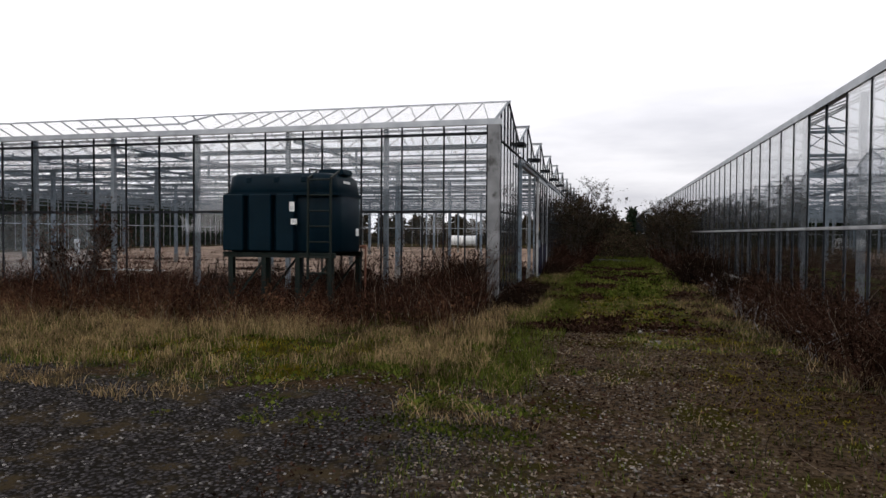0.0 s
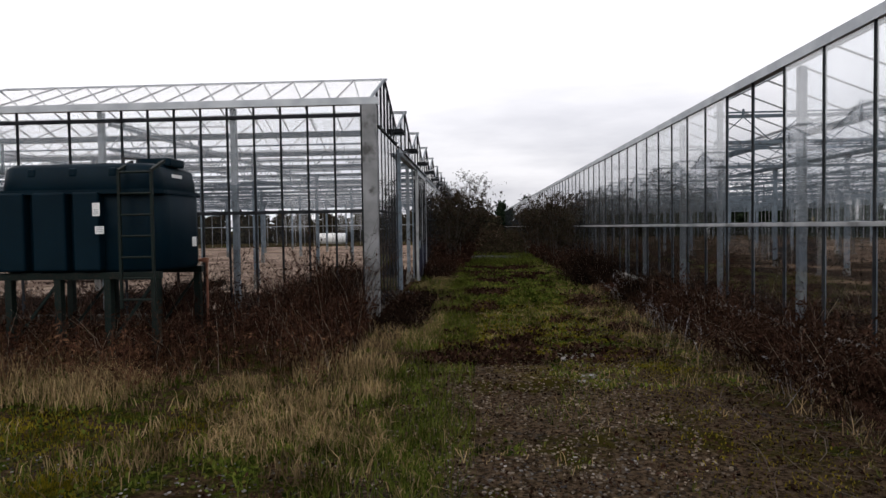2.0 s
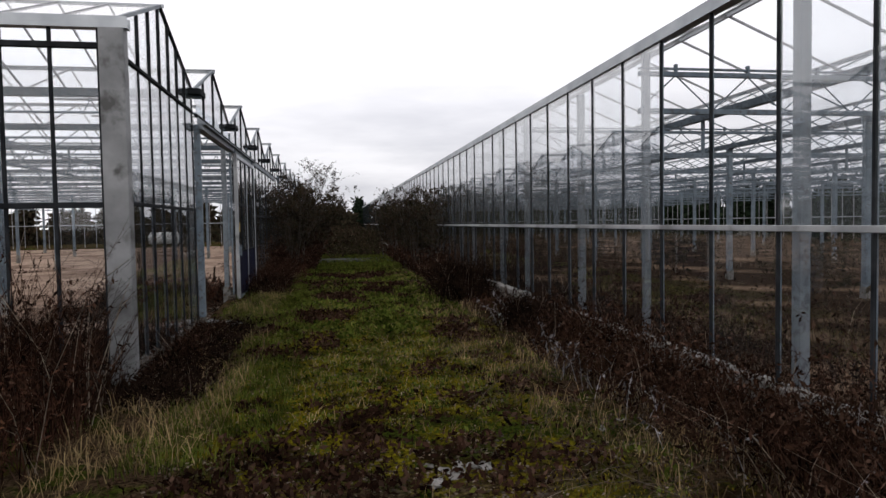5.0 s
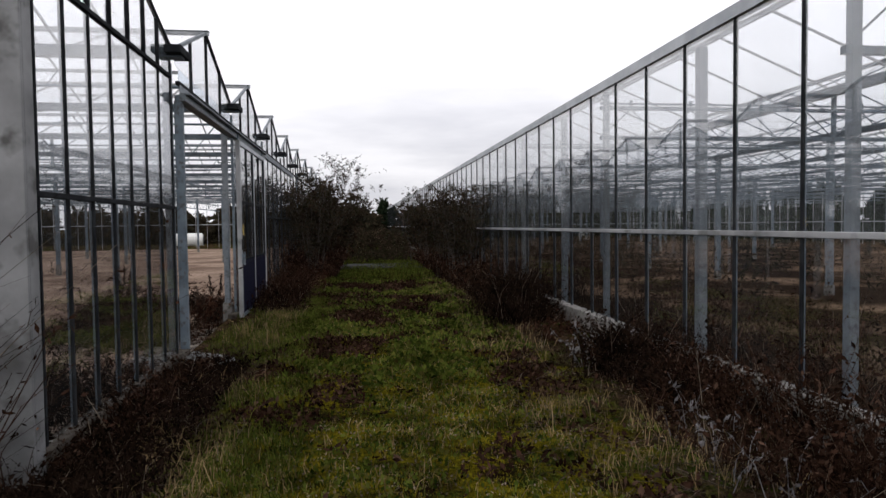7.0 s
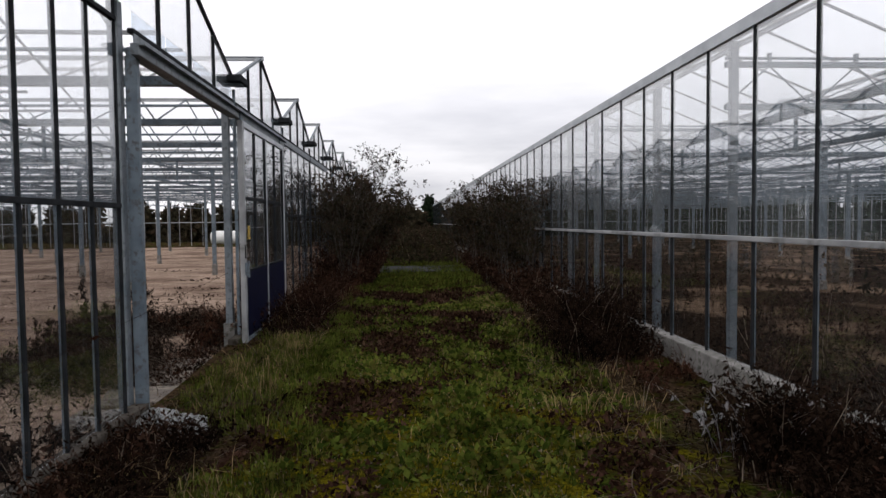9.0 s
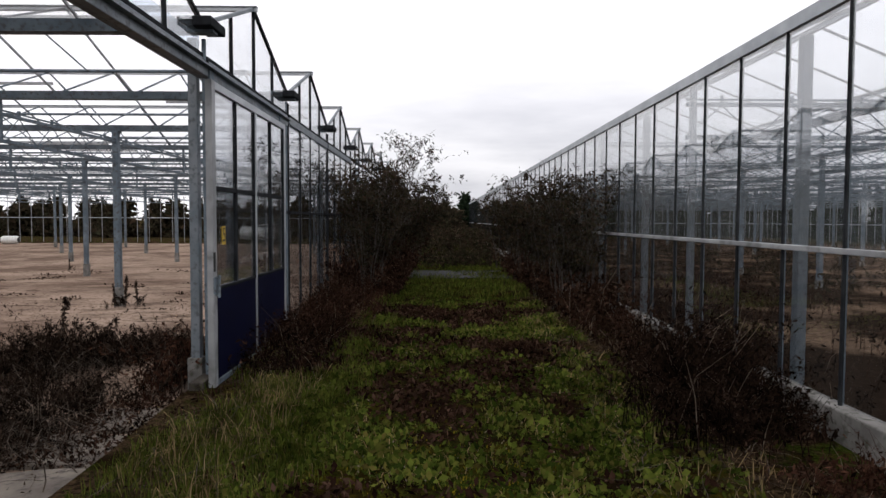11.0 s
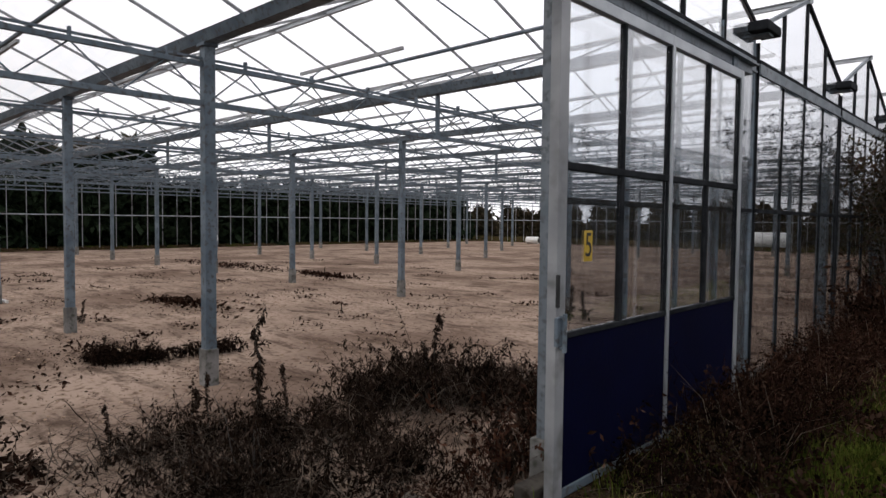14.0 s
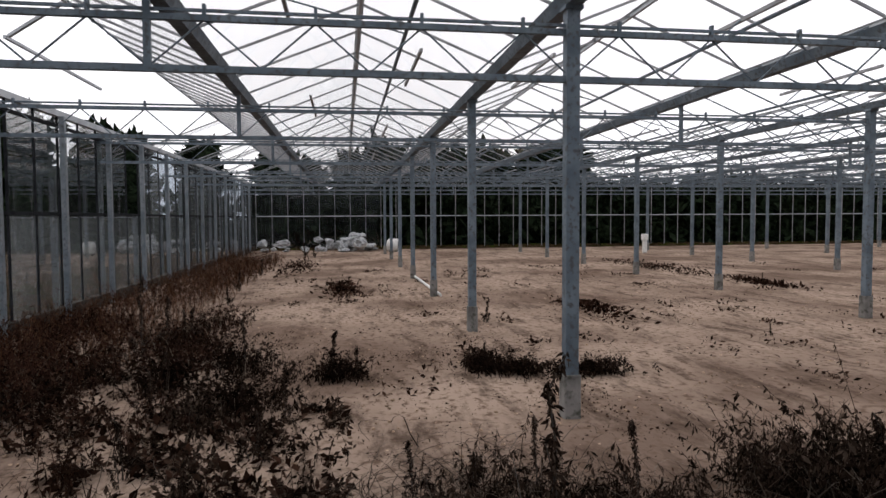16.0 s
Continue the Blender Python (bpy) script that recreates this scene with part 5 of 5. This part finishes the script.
def conifer(name, label, base, height, width, n, material, bare=0.06, leaf=0.5):
    """A tree: tapered trunk, whorls of limbs, and many small clumps of needles with gaps."""
    ob = thing(name, label, "tree", base, group="trees round the glasshouses")
    t = Heap()
    tubes(t, stem_points(np.zeros((1, 3)), np.zeros((1, 3)), np.array([height]), 8, 0.0), np.array([height * 0.022]), 0.1)
    m = int(height * 7)
    z = np.linspace(bare * height, height * 0.97, m)
    a = rng.uniform(0, 6.283, m)
    reach = width * (1 - (z / height) ** 1.5) * rng.uniform(0.55, 1.1, m) + 0.15
    s = np.linspace(0, 1, 4)[None, :, None]
    tip = np.stack([np.cos(a) * reach, np.sin(a) * reach, -0.12 * reach], -1)
    limb = np.stack([0 * a, 0 * a, z], -1)[:, None] + s * tip[:, None] + s ** 2 * np.array([0, 0, 0.15])
    tubes(t, limb, np.full(m, height * 0.004), 0.3)
    t.object("trunk", BARK, ob)
    c = Heap()
    i = rng.integers(0, m, n)
    f = rng.uniform(0.1, 1.05, n)[:, None]
    at = np.stack([0 * z, 0 * z, z], -1)[i] + f * tip[i] + rng.normal(0, 0.16 * width / 2, (n, 3))
    leaves(c, at, rng.uniform(leaf * 0.4, leaf * 1.1, n), 0.42, 0.2)
    c.object("crown", material, ob)
    return ob


hedge_label = "tall dark evergreen tree close behind the far glass wall"
for i in range(27):
    conifer("conifer", hedge_label, (WEST - 2.4 + rng.uniform(-0.3, 0.3), 6.6 + i * 1.45 + rng.uniform(-0.3, 0.3), 0), rng.uniform(4.6, 5.8) if i < 9 else rng.uniform(3.1, 3.7), 1.9, 1500, DARK_LEAF, 0.0, 1.2)
for x, y, hh in ((-37, 1.5, 7.0), (-39, 4.8, 7.5), (-36, -3.5, 7.5), (-31, -6, 7.2), (-27, -5.0, 6.6), (-23.5, -6.2, 7.0), (-20, -5.5, 6.2), (-17.5, -6.8, 6.4), (-15.2, -5.8, 5.6), (-14, -9, 6.5), (-18, -10, 7.5), (-22, -10.5, 7.6), (-26, -9.5, 8), (-30, -10, 8.2), (-34, -8, 8.5), (-38, -7, 8.5), (-42, 0, 8.5), (-42, -4, 8.8), (-38, 7, 8), (-35.5, 2.8, 6.4), (-35.3, 5.6, 6.6), (-35.6, 0.4, 6.2)):
    conifer("conifer", "tall dark evergreen tree outside the glasshouse", (x, y, 0), hh * 0.74, 2.1, 1500, DARK_LEAF, 0.0, 0.88)
for i in range(48):
    conifer("tree", "distant dark tree beyond the glasshouses", (-46 + i * 1.06 + rng.uniform(-0.4, 0.4), 56 + rng.uniform(-3, 6), 0), rng.uniform(2.3, 3.2), 2.2, 560, FAR_LEAF, 0.0, 0.85)
conifer("tree", "distant dark tree at the end of the lane", (4.6, 62, 0), 4.1, 2.0, 900, DARK_LEAF, 0.0, 0.7)
for i in range(46):
    conifer("tree", "distant dark tree beyond the glasshouses", (EAST + BAYS_R * BAY + 4 + rng.uniform(-2, 2), -9 + i * 1.7, 0), rng.uniform(2.9, 3.7), 2.6, 800, DARK_LEAF, 0.0, 1.0)
for i in range(19):
    conifer("tree", "distant dark tree beyond the glasshouses", (7.5 + i * 1.5 + rng.uniform(-0.4, 0.4), 64.5 + rng.uniform(-1.5, 1.5), 0), rng.uniform(3.6, 4.6), 2.4, 800, DARK_LEAF, 0.0, 1.0)

# ---- inside the house with the door ----
F0 = 0.0
WITHERED = leafy("withered_plant", ((0.005, 0.0035, 0.0028), (0.016, 0.0100, 0.0072), (0.040, 0.0260, 0.0190), (0.009, 0.0058, 0.0042), (0.090, 0.064, 0.048)), 0.8, 0.12)
heap_label = "heap of withered dark plants inside the doorway"
SMALL = (0.016, 0.046)
thicket("dead_plants", heap_label, clumps(1200, (-2.1, 7.5, 0.2, 0.2), (-1.7, 7.9, 0.22, 0.15), (-2.35, 7.15, 0.14, 0.16), (-1.2, 8.3, 0.25, 0.12)), 0.46, 0.10, 60, WITHERED, SMALL, F0, 0.06, 0.42, 0.004, 0.28, 1.6)
thicket("dead_plants", heap_label, clumps(900, (-2.4, 5.3, 0.16, 0.2), (-2.1, 5.9, 0.15, 0.15), (-1.8, 6.4, 0.16, 0.16), (-1.1, 6.2, 0.16, 0.16), (-1.45, 5.4, 0.25, 0.22), (-1.0, 5.0, 0.2, 0.25)), 0.40, 0.08, 56, WITHERED, SMALL, F0, 0.10, 0.55, 0.004, 0.28, 1.6)
thicket("dead_plants", heap_label, clumps(450, (-1.2, 5.0, 0.3, 0.35), (-0.9, 5.7, 0.2, 0.3), (-1.5, 5.2, 0.4, 0.4)), 0.20, 0.04, 34, DEAD_DARK, SMALL, F0, 0.22, 1.0, 0.004)
thicket("dead_plants", heap_label, clumps(240, (-0.5, 6.75, 0.12, 0.25), (-0.4, 7.3, 0.12, 0.2)), 0.6, 0.25, 36, REDDISH, SMALL, F0, 0.05, 0.35, 0.004)
thicket("dead_plants", heap_label, clumps(190, (-2.0, 7.35, 0.16, 0.14), (-1.65, 7.9, 0.2, 0.14), (-1.3, 8.3, 0.15, 0.1), (-0.45, 6.9, 0.1, 0.2)), 0.62, 0.28, 90, WITHERED, (0.02, 0.05), F0, 0.03, 0.4, 0.005, 0.35, 1.6)
thicket("dead_plants", "low clump of withered plants round a post", clumps(520, (-5.5, 6.35, 0.13, 0.18), (-5.35, 7.1, 0.13, 0.22), (-5.75, 6.05, 0.09, 0.09)), 0.26, 0.07, 36, DEAD_DARK, SMALL, F0, 0.04, 0.4, 0.004)
thicket("dead_plants", "clump of withered plants on the sandy floor", clumps(800, (-5.55, 4.5, 0.13, 0.13), (-6.2, 3.45, 0.18, 0.18), (-5.4, 2.9, 0.2, 0.18), (-4.6, 3.75, 0.2, 0.18), (-7.6, 2.5, 0.25, 0.2)), 0.34, 0.08, 34, DEAD_DARK, SMALL, F0, 0.06, 0.4, 0.004)
thicket("weeds", "dead red-brown weeds along the inner glass wall", scatter(1500, -25, -4, 0.2, 2.0, -0.1), 0.70, 0.2, 44, REDDISH, (0.014, 0.036), F0, 0.03, slim=0.3)
thicket("weeds", "rusty dead weeds along the inner glass wall", scatter(1900, -25, -5.5, 0.25, 2.3, 0.0), 0.62, 0.2, 48, RUSTY, (0.012, 0.032), F0, 0.03, slim=0.3)
thicket("weeds", "dead dark weeds along the inner glass wall", scatter(2000, -9.5, -2.0, 0.4, 3.2, 0.18), 0.45, 0.10, 48, DEAD, (0.014, 0.045), F0, 0.05)
thicket("weeds", "dead dark weeds along the inner glass wall", scatter(800, -6.0, -1.2, 1.0, 4.6, 0.32), 0.28, 0.05, 44, WITHERED, SMALL, F0, 0.10, 0.5)
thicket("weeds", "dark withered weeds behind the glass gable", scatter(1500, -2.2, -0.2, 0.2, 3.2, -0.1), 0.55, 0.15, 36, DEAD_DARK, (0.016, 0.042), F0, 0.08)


for n_, spots_, z_ in ((420, ((-2.1, 7.5, 0.35, 0.35), (-1.5, 7.0, 0.5, 0.5), (-1.2, 8.3, 0.3, 0.15)), 0.30), (620, ((-1.7, 5.7, 0.7, 0.5), (-1.1, 4.8, 0.4, 0.6), (-2.4, 5.2, 0.4, 0.4)), 0.20)):
    fallen_stems("dead_stems", "tangle of dry dead plant stems inside the doorway", np.minimum(clumps(n_, *spots_), (-0.45, 99)), (0.25, 0.75), z_, DRY_STEM, 0.0042, F0)
fallen_stems("dead_stems", "tangle of dry dead plant stems along the inner glass wall", scatter(500, -8, -1.4, 0.6, 3.6, 0.0), (0.2, 0.6), 0.15, DRY_STEM, 0.0035, F0)

fl = Heap()
p = np.concatenate([scatter(1800, -2.6, -0.15, 0.2, 3.4), scatter(2600, -7, -1.2, 0.3, 3.4, 0.08), scatter(1100, -4.5, -1.2, 2.6, 4.6, 0.3)])
leaves(fl, on_ground(p, 0.014), rng.uniform(0.05, 0.13, len(p)), 0.5, 0.0)
p = np.column_stack([rng.uniform(-0.75, -0.1, 2600), rng.uniform(4.7, 6.45, 2600)])
leaves(fl, on_ground(p, 0.04), rng.uniform(0.02, 0.06, len(p)), 0.35, 0.0)
p = clumps(3800, (-1.0, 5.2, 0.35, 0.6), (-1.9, 5.8, 0.5, 0.5), (-1.6, 4.3, 0.6, 0.4), (-1.9, 7.5, 0.4, 0.4), (-0.6, 6.2, 0.2, 0.5))
p = p[p[:, 0] < -0.12]
leaves(fl, on_ground(p, 0.03), rng.uniform(0.012, 0.04, len(p)), 0.35, 0.0)
p = np.concatenate([scatter(9000, -10, -1.5, 0.3, 2.6, 0.05), scatter(5000, -6.5, -1.5, 1.0, 4.2, 0.3), scatter(4000, -22, -8, 0.3, 2.0)])
leaves(fl, on_ground(p, 0.012), rng.uniform(0.012, 0.04, len(p)), 0.4, 0.0)
p = scatter(5200, -7.5, -0.9, 2.2, 7.0, 0.15)
leaves(fl, on_ground(p, 0.012), rng.uniform(0.008, 0.03, len(p)), 0.4, 0.0)
p = scatter(2600, -16, -2.0, 2.5, 13, 0.42)
leaves(fl, on_ground(p, 0.012), rng.uniform(0.012, 0.045, len(p)), 0.55, 0.0)
tagged(fl.object("leaf_litter", DEAD), "dark leaf litter on the sandy floor", "litter", kind="stuff")


def tall_weed(height, n_leaf):
    """A single withered dock plant: an upright stalk with curled leaves and seed clusters, side stalks at its foot."""
    ob = thing("weed", "tall withered weed standing on the sandy floor", "weed", group="weeds on the sandy floor")
    h = Heap()
    main = stem_points(np.zeros((1, 3)), np.array([[0.06, 0.03, 0]]), np.array([height]), 8, 0.05)
    tubes(h, main, np.array([0.009]), 0.4)
    side = stem_points(rng.normal(0, 0.06, (7, 3)) * (1, 1, 0), rng.normal(0, 0.4, (7, 3)) * (1, 1, 0), rng.uniform(0.2, 0.6, 7) * height, 5)
    h.object("stalk", BARK, ob)
    for j in range(7):
        sh = Heap()
        tubes(sh, side[j:j + 1], np.full(1, 0.005), 0.4)
        sh.object("side_stalk", BARK, ob)
    c = Heap()
    at = np.concatenate([pick(main, n_leaf), pick(side, n_leaf)])
    leaves(c, at + rng.normal(0, 0.008, at.shape), rng.uniform(0.018, 0.052, len(at)), 0.30, 1.6)
    c.object("withered_leaves", WITHERED, ob)
    return ob


kinds = [tall_weed(1.0, 380), tall_weed(0.75, 340), tall_weed(0.5, 340)]
spots = [(-1.37, 5.36, 1.15, 0), (-1.34, 5.39, 0.8, 0), (-1.65, 5.12, 0.95, 1), (-2.6, 5.7, 0.7, 1), (-1.5, 5.6, 0.55, 1), (-1.2, 5.05, 0.5, 1), (-3.4, 4.0, 0.7, 2), (-4.3, 4.1, 0.7, 2), (-4.5, 3.0, 0.8, 2), (-3.2, 3.2, 0.8, 2), (-2.6, 3.7, 0.7, 2), (-2.45, 4.95, 0.6, 1), (-2.3, 6.2, 0.75, 1), (-1.95, 7.45, 1.2, 1), (-3.75, 12.6, 1.2, 2), (-3.6, 12.75, 1.0, 2), (-3.9, 12.5, 0.9, 2), (-5.6, 4.45, 1.0, 2), (-5.5, 4.7, 0.7, 2), (-6.2, 3.5, 0.8, 1), (-5.35, 2.9, 0.8, 2), (-4.6, 3.7, 0.6, 2), (-8.2, 2.4, 0.8, 2),
         (-8.7, 6.75, 0.75, 2), (-5.9, 6.1, 0.55, 2), (-2.05, 7.5, 1.1, 2), (-1.6, 7.9, 0.8, 2), (-0.5, 6.6, 1.0, 2), (-11.5, 2.4, 0.8, 2), (-14, 2.2, 0.9, 2), (-18, 2.2, 1.0, 2),
         (-13.5, 14.8, 0.5, 2), (-6.9, 10.3, 0.4, 2), (-1.2, 11.2, 1.0, 2), (-1.5, 11.6, 0.9, 2), (-26.6, 2.9, 1.3, 2), (-26.2, 3.3, 1.1, 2), (-9.6, 21, 0.8, 2), (-9.2, 21.3, 0.7, 2)]
for x, y, s_, i in spots:
    copy_thing(kinds[i], pose(x, y, 0, 0, 0, rng.uniform(0, 360)) @ Matrix.Diagonal((s_, s_, s_, 1)))
for o in kinds:
    o.matrix_basis = pose(-7.0 - kinds.index(o) * 0.35, 2.2 + kinds.index(o) * 0.2, 0)
# dark patches of rotted plants on the sand
pt = Heap()
for _ in range(90):
    cx, cy = rng.uniform(-20, -1.5), rng.uniform(3.2, 22)
    q = np.stack([rng.normal(cx, rng.uniform(0.1, 0.35), 60), rng.normal(cy, rng.uniform(0.05, 0.2), 60), np.full(60, 0.006)], -1)
    leaves(pt, q, rng.uniform(0.03, 0.09, 60), 0.5, 0.25)
for cx, cy, sx, sy in ((-18.5, 14.6, 2.0, 0.35), (-13.4, 14.7, 0.7, 0.2), (-10, 9.0, 0.6, 0.2), (-21, 3, 2.0, 0.3), (-14, 4.5, 0.9, 0.2)):
    q = np.stack([rng.normal(cx, sx, 900), rng.normal(cy, sy, 900), np.full(900, 0.008)], -1)
    leaves(pt, q, rng.uniform(0.05, 0.14, 900), 0.5, 0.2)
tagged(pt.object("rotted_plants", DEAD), "dark scraps of rotted plants on the sandy floor", "litter", kind="stuff")
clod = Heap()
p = scatter(3600, -14, -0.3, 0.5, 14)
pebbles(clod, on_ground(p, 0.0), rng.uniform(0.004, 0.016, len(p)))
CLOD = leafy("sandy_clods", ((0.26, 0.18, 0.12), (0.36, 0.26, 0.19), (0.16, 0.11, 0.075)), 0.9, 0.0)
tagged(clod.object("clods", CLOD), "small clods and stones on the sandy floor", "clods", kind="stuff")

# weeds inside the other house
thicket("weeds", "brown dead shrubs growing inside the long glasshouse", scatter(1700, 5.3, 8.8, -7, 18, 0.1), 0.9, 0.25, 36, DEAD, (0.02, 0.05), 0.02, 0.06)
thicket("weeds", "brown dead shrubs growing inside the long glasshouse", scatter(1100, 5.12, 6.6, -4, 13, -0.2), 0.55, 0.15, 34, DEAD_DARK, (0.016, 0.04), 0.02, 0.08)
thicket("weeds", "brown dead shrubs growing inside the long glasshouse", scatter(1500, 8.5, 24, -7, 34, 0.1), 1.15, 0.3, 24, FAR_LEAF, (0.06, 0.13), 0.02, 0.04)

# pipe on the floor
bm = bmesh.new()
rod(bm, (-16.4, 6.44, 0.06), (-12.0, 6.52, 0.05), 0.03, 10)
tagged(part("floor_pipe", bm, WHITE), "pale pipe lying on the floor along a row of posts", "pipe")


def lumps(name, label, category, base, n, size, spread, material, tall=0.5):
    """A heap of torn sheets or stones, each piece by itself."""
    ob = thing(name, label, category, base)
    for _ in range(n):
        bm = bmesh.new()
        bmesh.ops.create_icosphere(bm, subdivisions=2, radius=size * rng.uniform(0.5, 1.2))
        off = Vector((rng.normal(0, spread), rng.normal(0, spread), size * rng.uniform(0.0, tall)))
        sc = Vector((rng.uniform(0.7, 1.5), rng.uniform(0.7, 1.5), rng.uniform(0.3, 0.8)))
        for v in bm.verts:
            q = Vector((v.co.x * sc.x, v.co.y * sc.y, v.co.z * sc.z))
            v.co = q * (1 + 0.5 * noise.noise(q * (2.2 / size) + off * 5) + 0.45 * noise.noise(q * (6.5 / size) + off * 9)) + off
            v.co.z = max(v.co.z, 0.0)
        part("fold" if category == "rubbish" else "chip", bm, material, ob)
    return ob


SHEET = mat("torn_plastic_sheet", (0.22, 0.23, 0.235), (0.5, 0.51, 0.52), 4.0, 0.5, 0, 0.4, 9, (0.12, 0.12, 0.12))
for x, y, n_, s_ in ((-31.0, 1.2, 9, 0.24), (-31.2, 4.0, 16, 0.28), (-31.4, 5.3, 16, 0.34)):
    lumps("plastic_sheeting", "heap of crumpled white plastic sheeting by the far wall", "rubbish", (x, y, 0), n_, s_, 0.5, SHEET, 2.2)
RAG = mat("dirty_plastic", (0.09, 0.095, 0.095), (0.22, 0.23, 0.23), 9.0, 0.6, 0, 0.3, 20, (0.08, 0.08, 0.075))
lumps("plastic_rag", "crumpled pale plastic rag lying in the grass", "rubbish", (0.33, 3.1, 0.07), 7, 0.15, 0.15, RAG, 0.35)
lumps("plastic_rag", "crumpled pale scrap under dry weeds", "rubbish", (4.5, 2.9, 0.10), 4, 0.07, 0.10, RAG, 0.5)
for x, y, n_ in ((2.56, -3.62, 5), (2.66, -2.5, 6), (2.46, -2.65, 4), (3.75, -2.0, 4)):
    lumps("stone", "flat pale stone chippings on the lane", "stone", (x, y, 0.045), n_, 0.045, 0.10, CONCRETE, 0.2)
SLAB = mat("dirty_concrete", (0.085, 0.07, 0.058), (0.17, 0.145, 0.12), 4.0, 0.9, 0, 0.6, 18, (0.06, 0.05, 0.042))
for x, y, w, d, a_ in ((-0.38, 5.75, 0.62, 0.55, 6), (-0.45, 5.05, 0.7, 0.6, -4), (-0.4, 4.35, 0.66, 0.62, 9), (-0.42, 3.7, 0.6, 0.5, 2)):
    bm = bmesh.new()
    box(bm, -w / 2, -d / 2, -0.05, w / 2, d / 2, 0.035, 0.015)
    bmesh.ops.subdivide_edges(bm, edges=[e for e in bm.edges if e.calc_length() > 0.3], cuts=3)
    for v in bm.verts:
        v.co += Vector((noise.noise(v.co * 5 + Vector((x, y, 0))), noise.noise(v.co * 6 + Vector((y, x, 3))), 0.25 * noise.noise(v.co * 9))) * 0.05
    ob = part("concrete_slab", bm, SLAB)
    ob.matrix_basis = pose(x, y, 0, 0, 0, a_)
    tagged(ob, "broken concrete flag in the doorway under dead plants", "slab", "doorway flags")
bm = bmesh.new()
box(bm, -0.09, -0.09, 0, 0.09, 0.09, 0.62, 0.03)
box(bm, -0.13, -0.13, 0.55, 0.13, 0.13, 0.85, 0.05)
ob = part("meter_post", bm, WHITE)
ob.location = (-26.6, 18.1, 0)
tagged(ob, "short white post with a box standing on the floor", "post")
for x, y, a_, l_, r_, lab in ((-30.2, 6.9, 70, 0.55, 0.32, "white plastic drum lying on its side"), (-26.2, 43.2, 10, 1.0, 0.26, "white sack lying by the end wall"), (-11.6, 49.5, 5, 2.6, 0.55, "white cylindrical tank lying behind the glasshouse")):
    ob = thing("drum", lab, "drum", (x, y, r_), a_)
    bm = bmesh.new()
    rod(bm, (-l_ / 2, 0, 0), (l_ / 2, 0, 0), r_, 24)
    bmesh.ops.bevel(bm, geom=[e for e in bm.edges if len(e.link_faces) == 2 and any(len(f.verts) > 4 for f in e.link_faces)], offset=r_ * 0.2, segments=3, affect="EDGES")
    part("shell", bm, WHITE, ob)
    bm = bmesh.new()
    rod(bm, (l_ / 2 - 0.03, 0, 0), (l_ / 2 + 0.012, 0, 0), r_ * 0.7, 20)
    part("end_cap", bm, BLACK, ob)
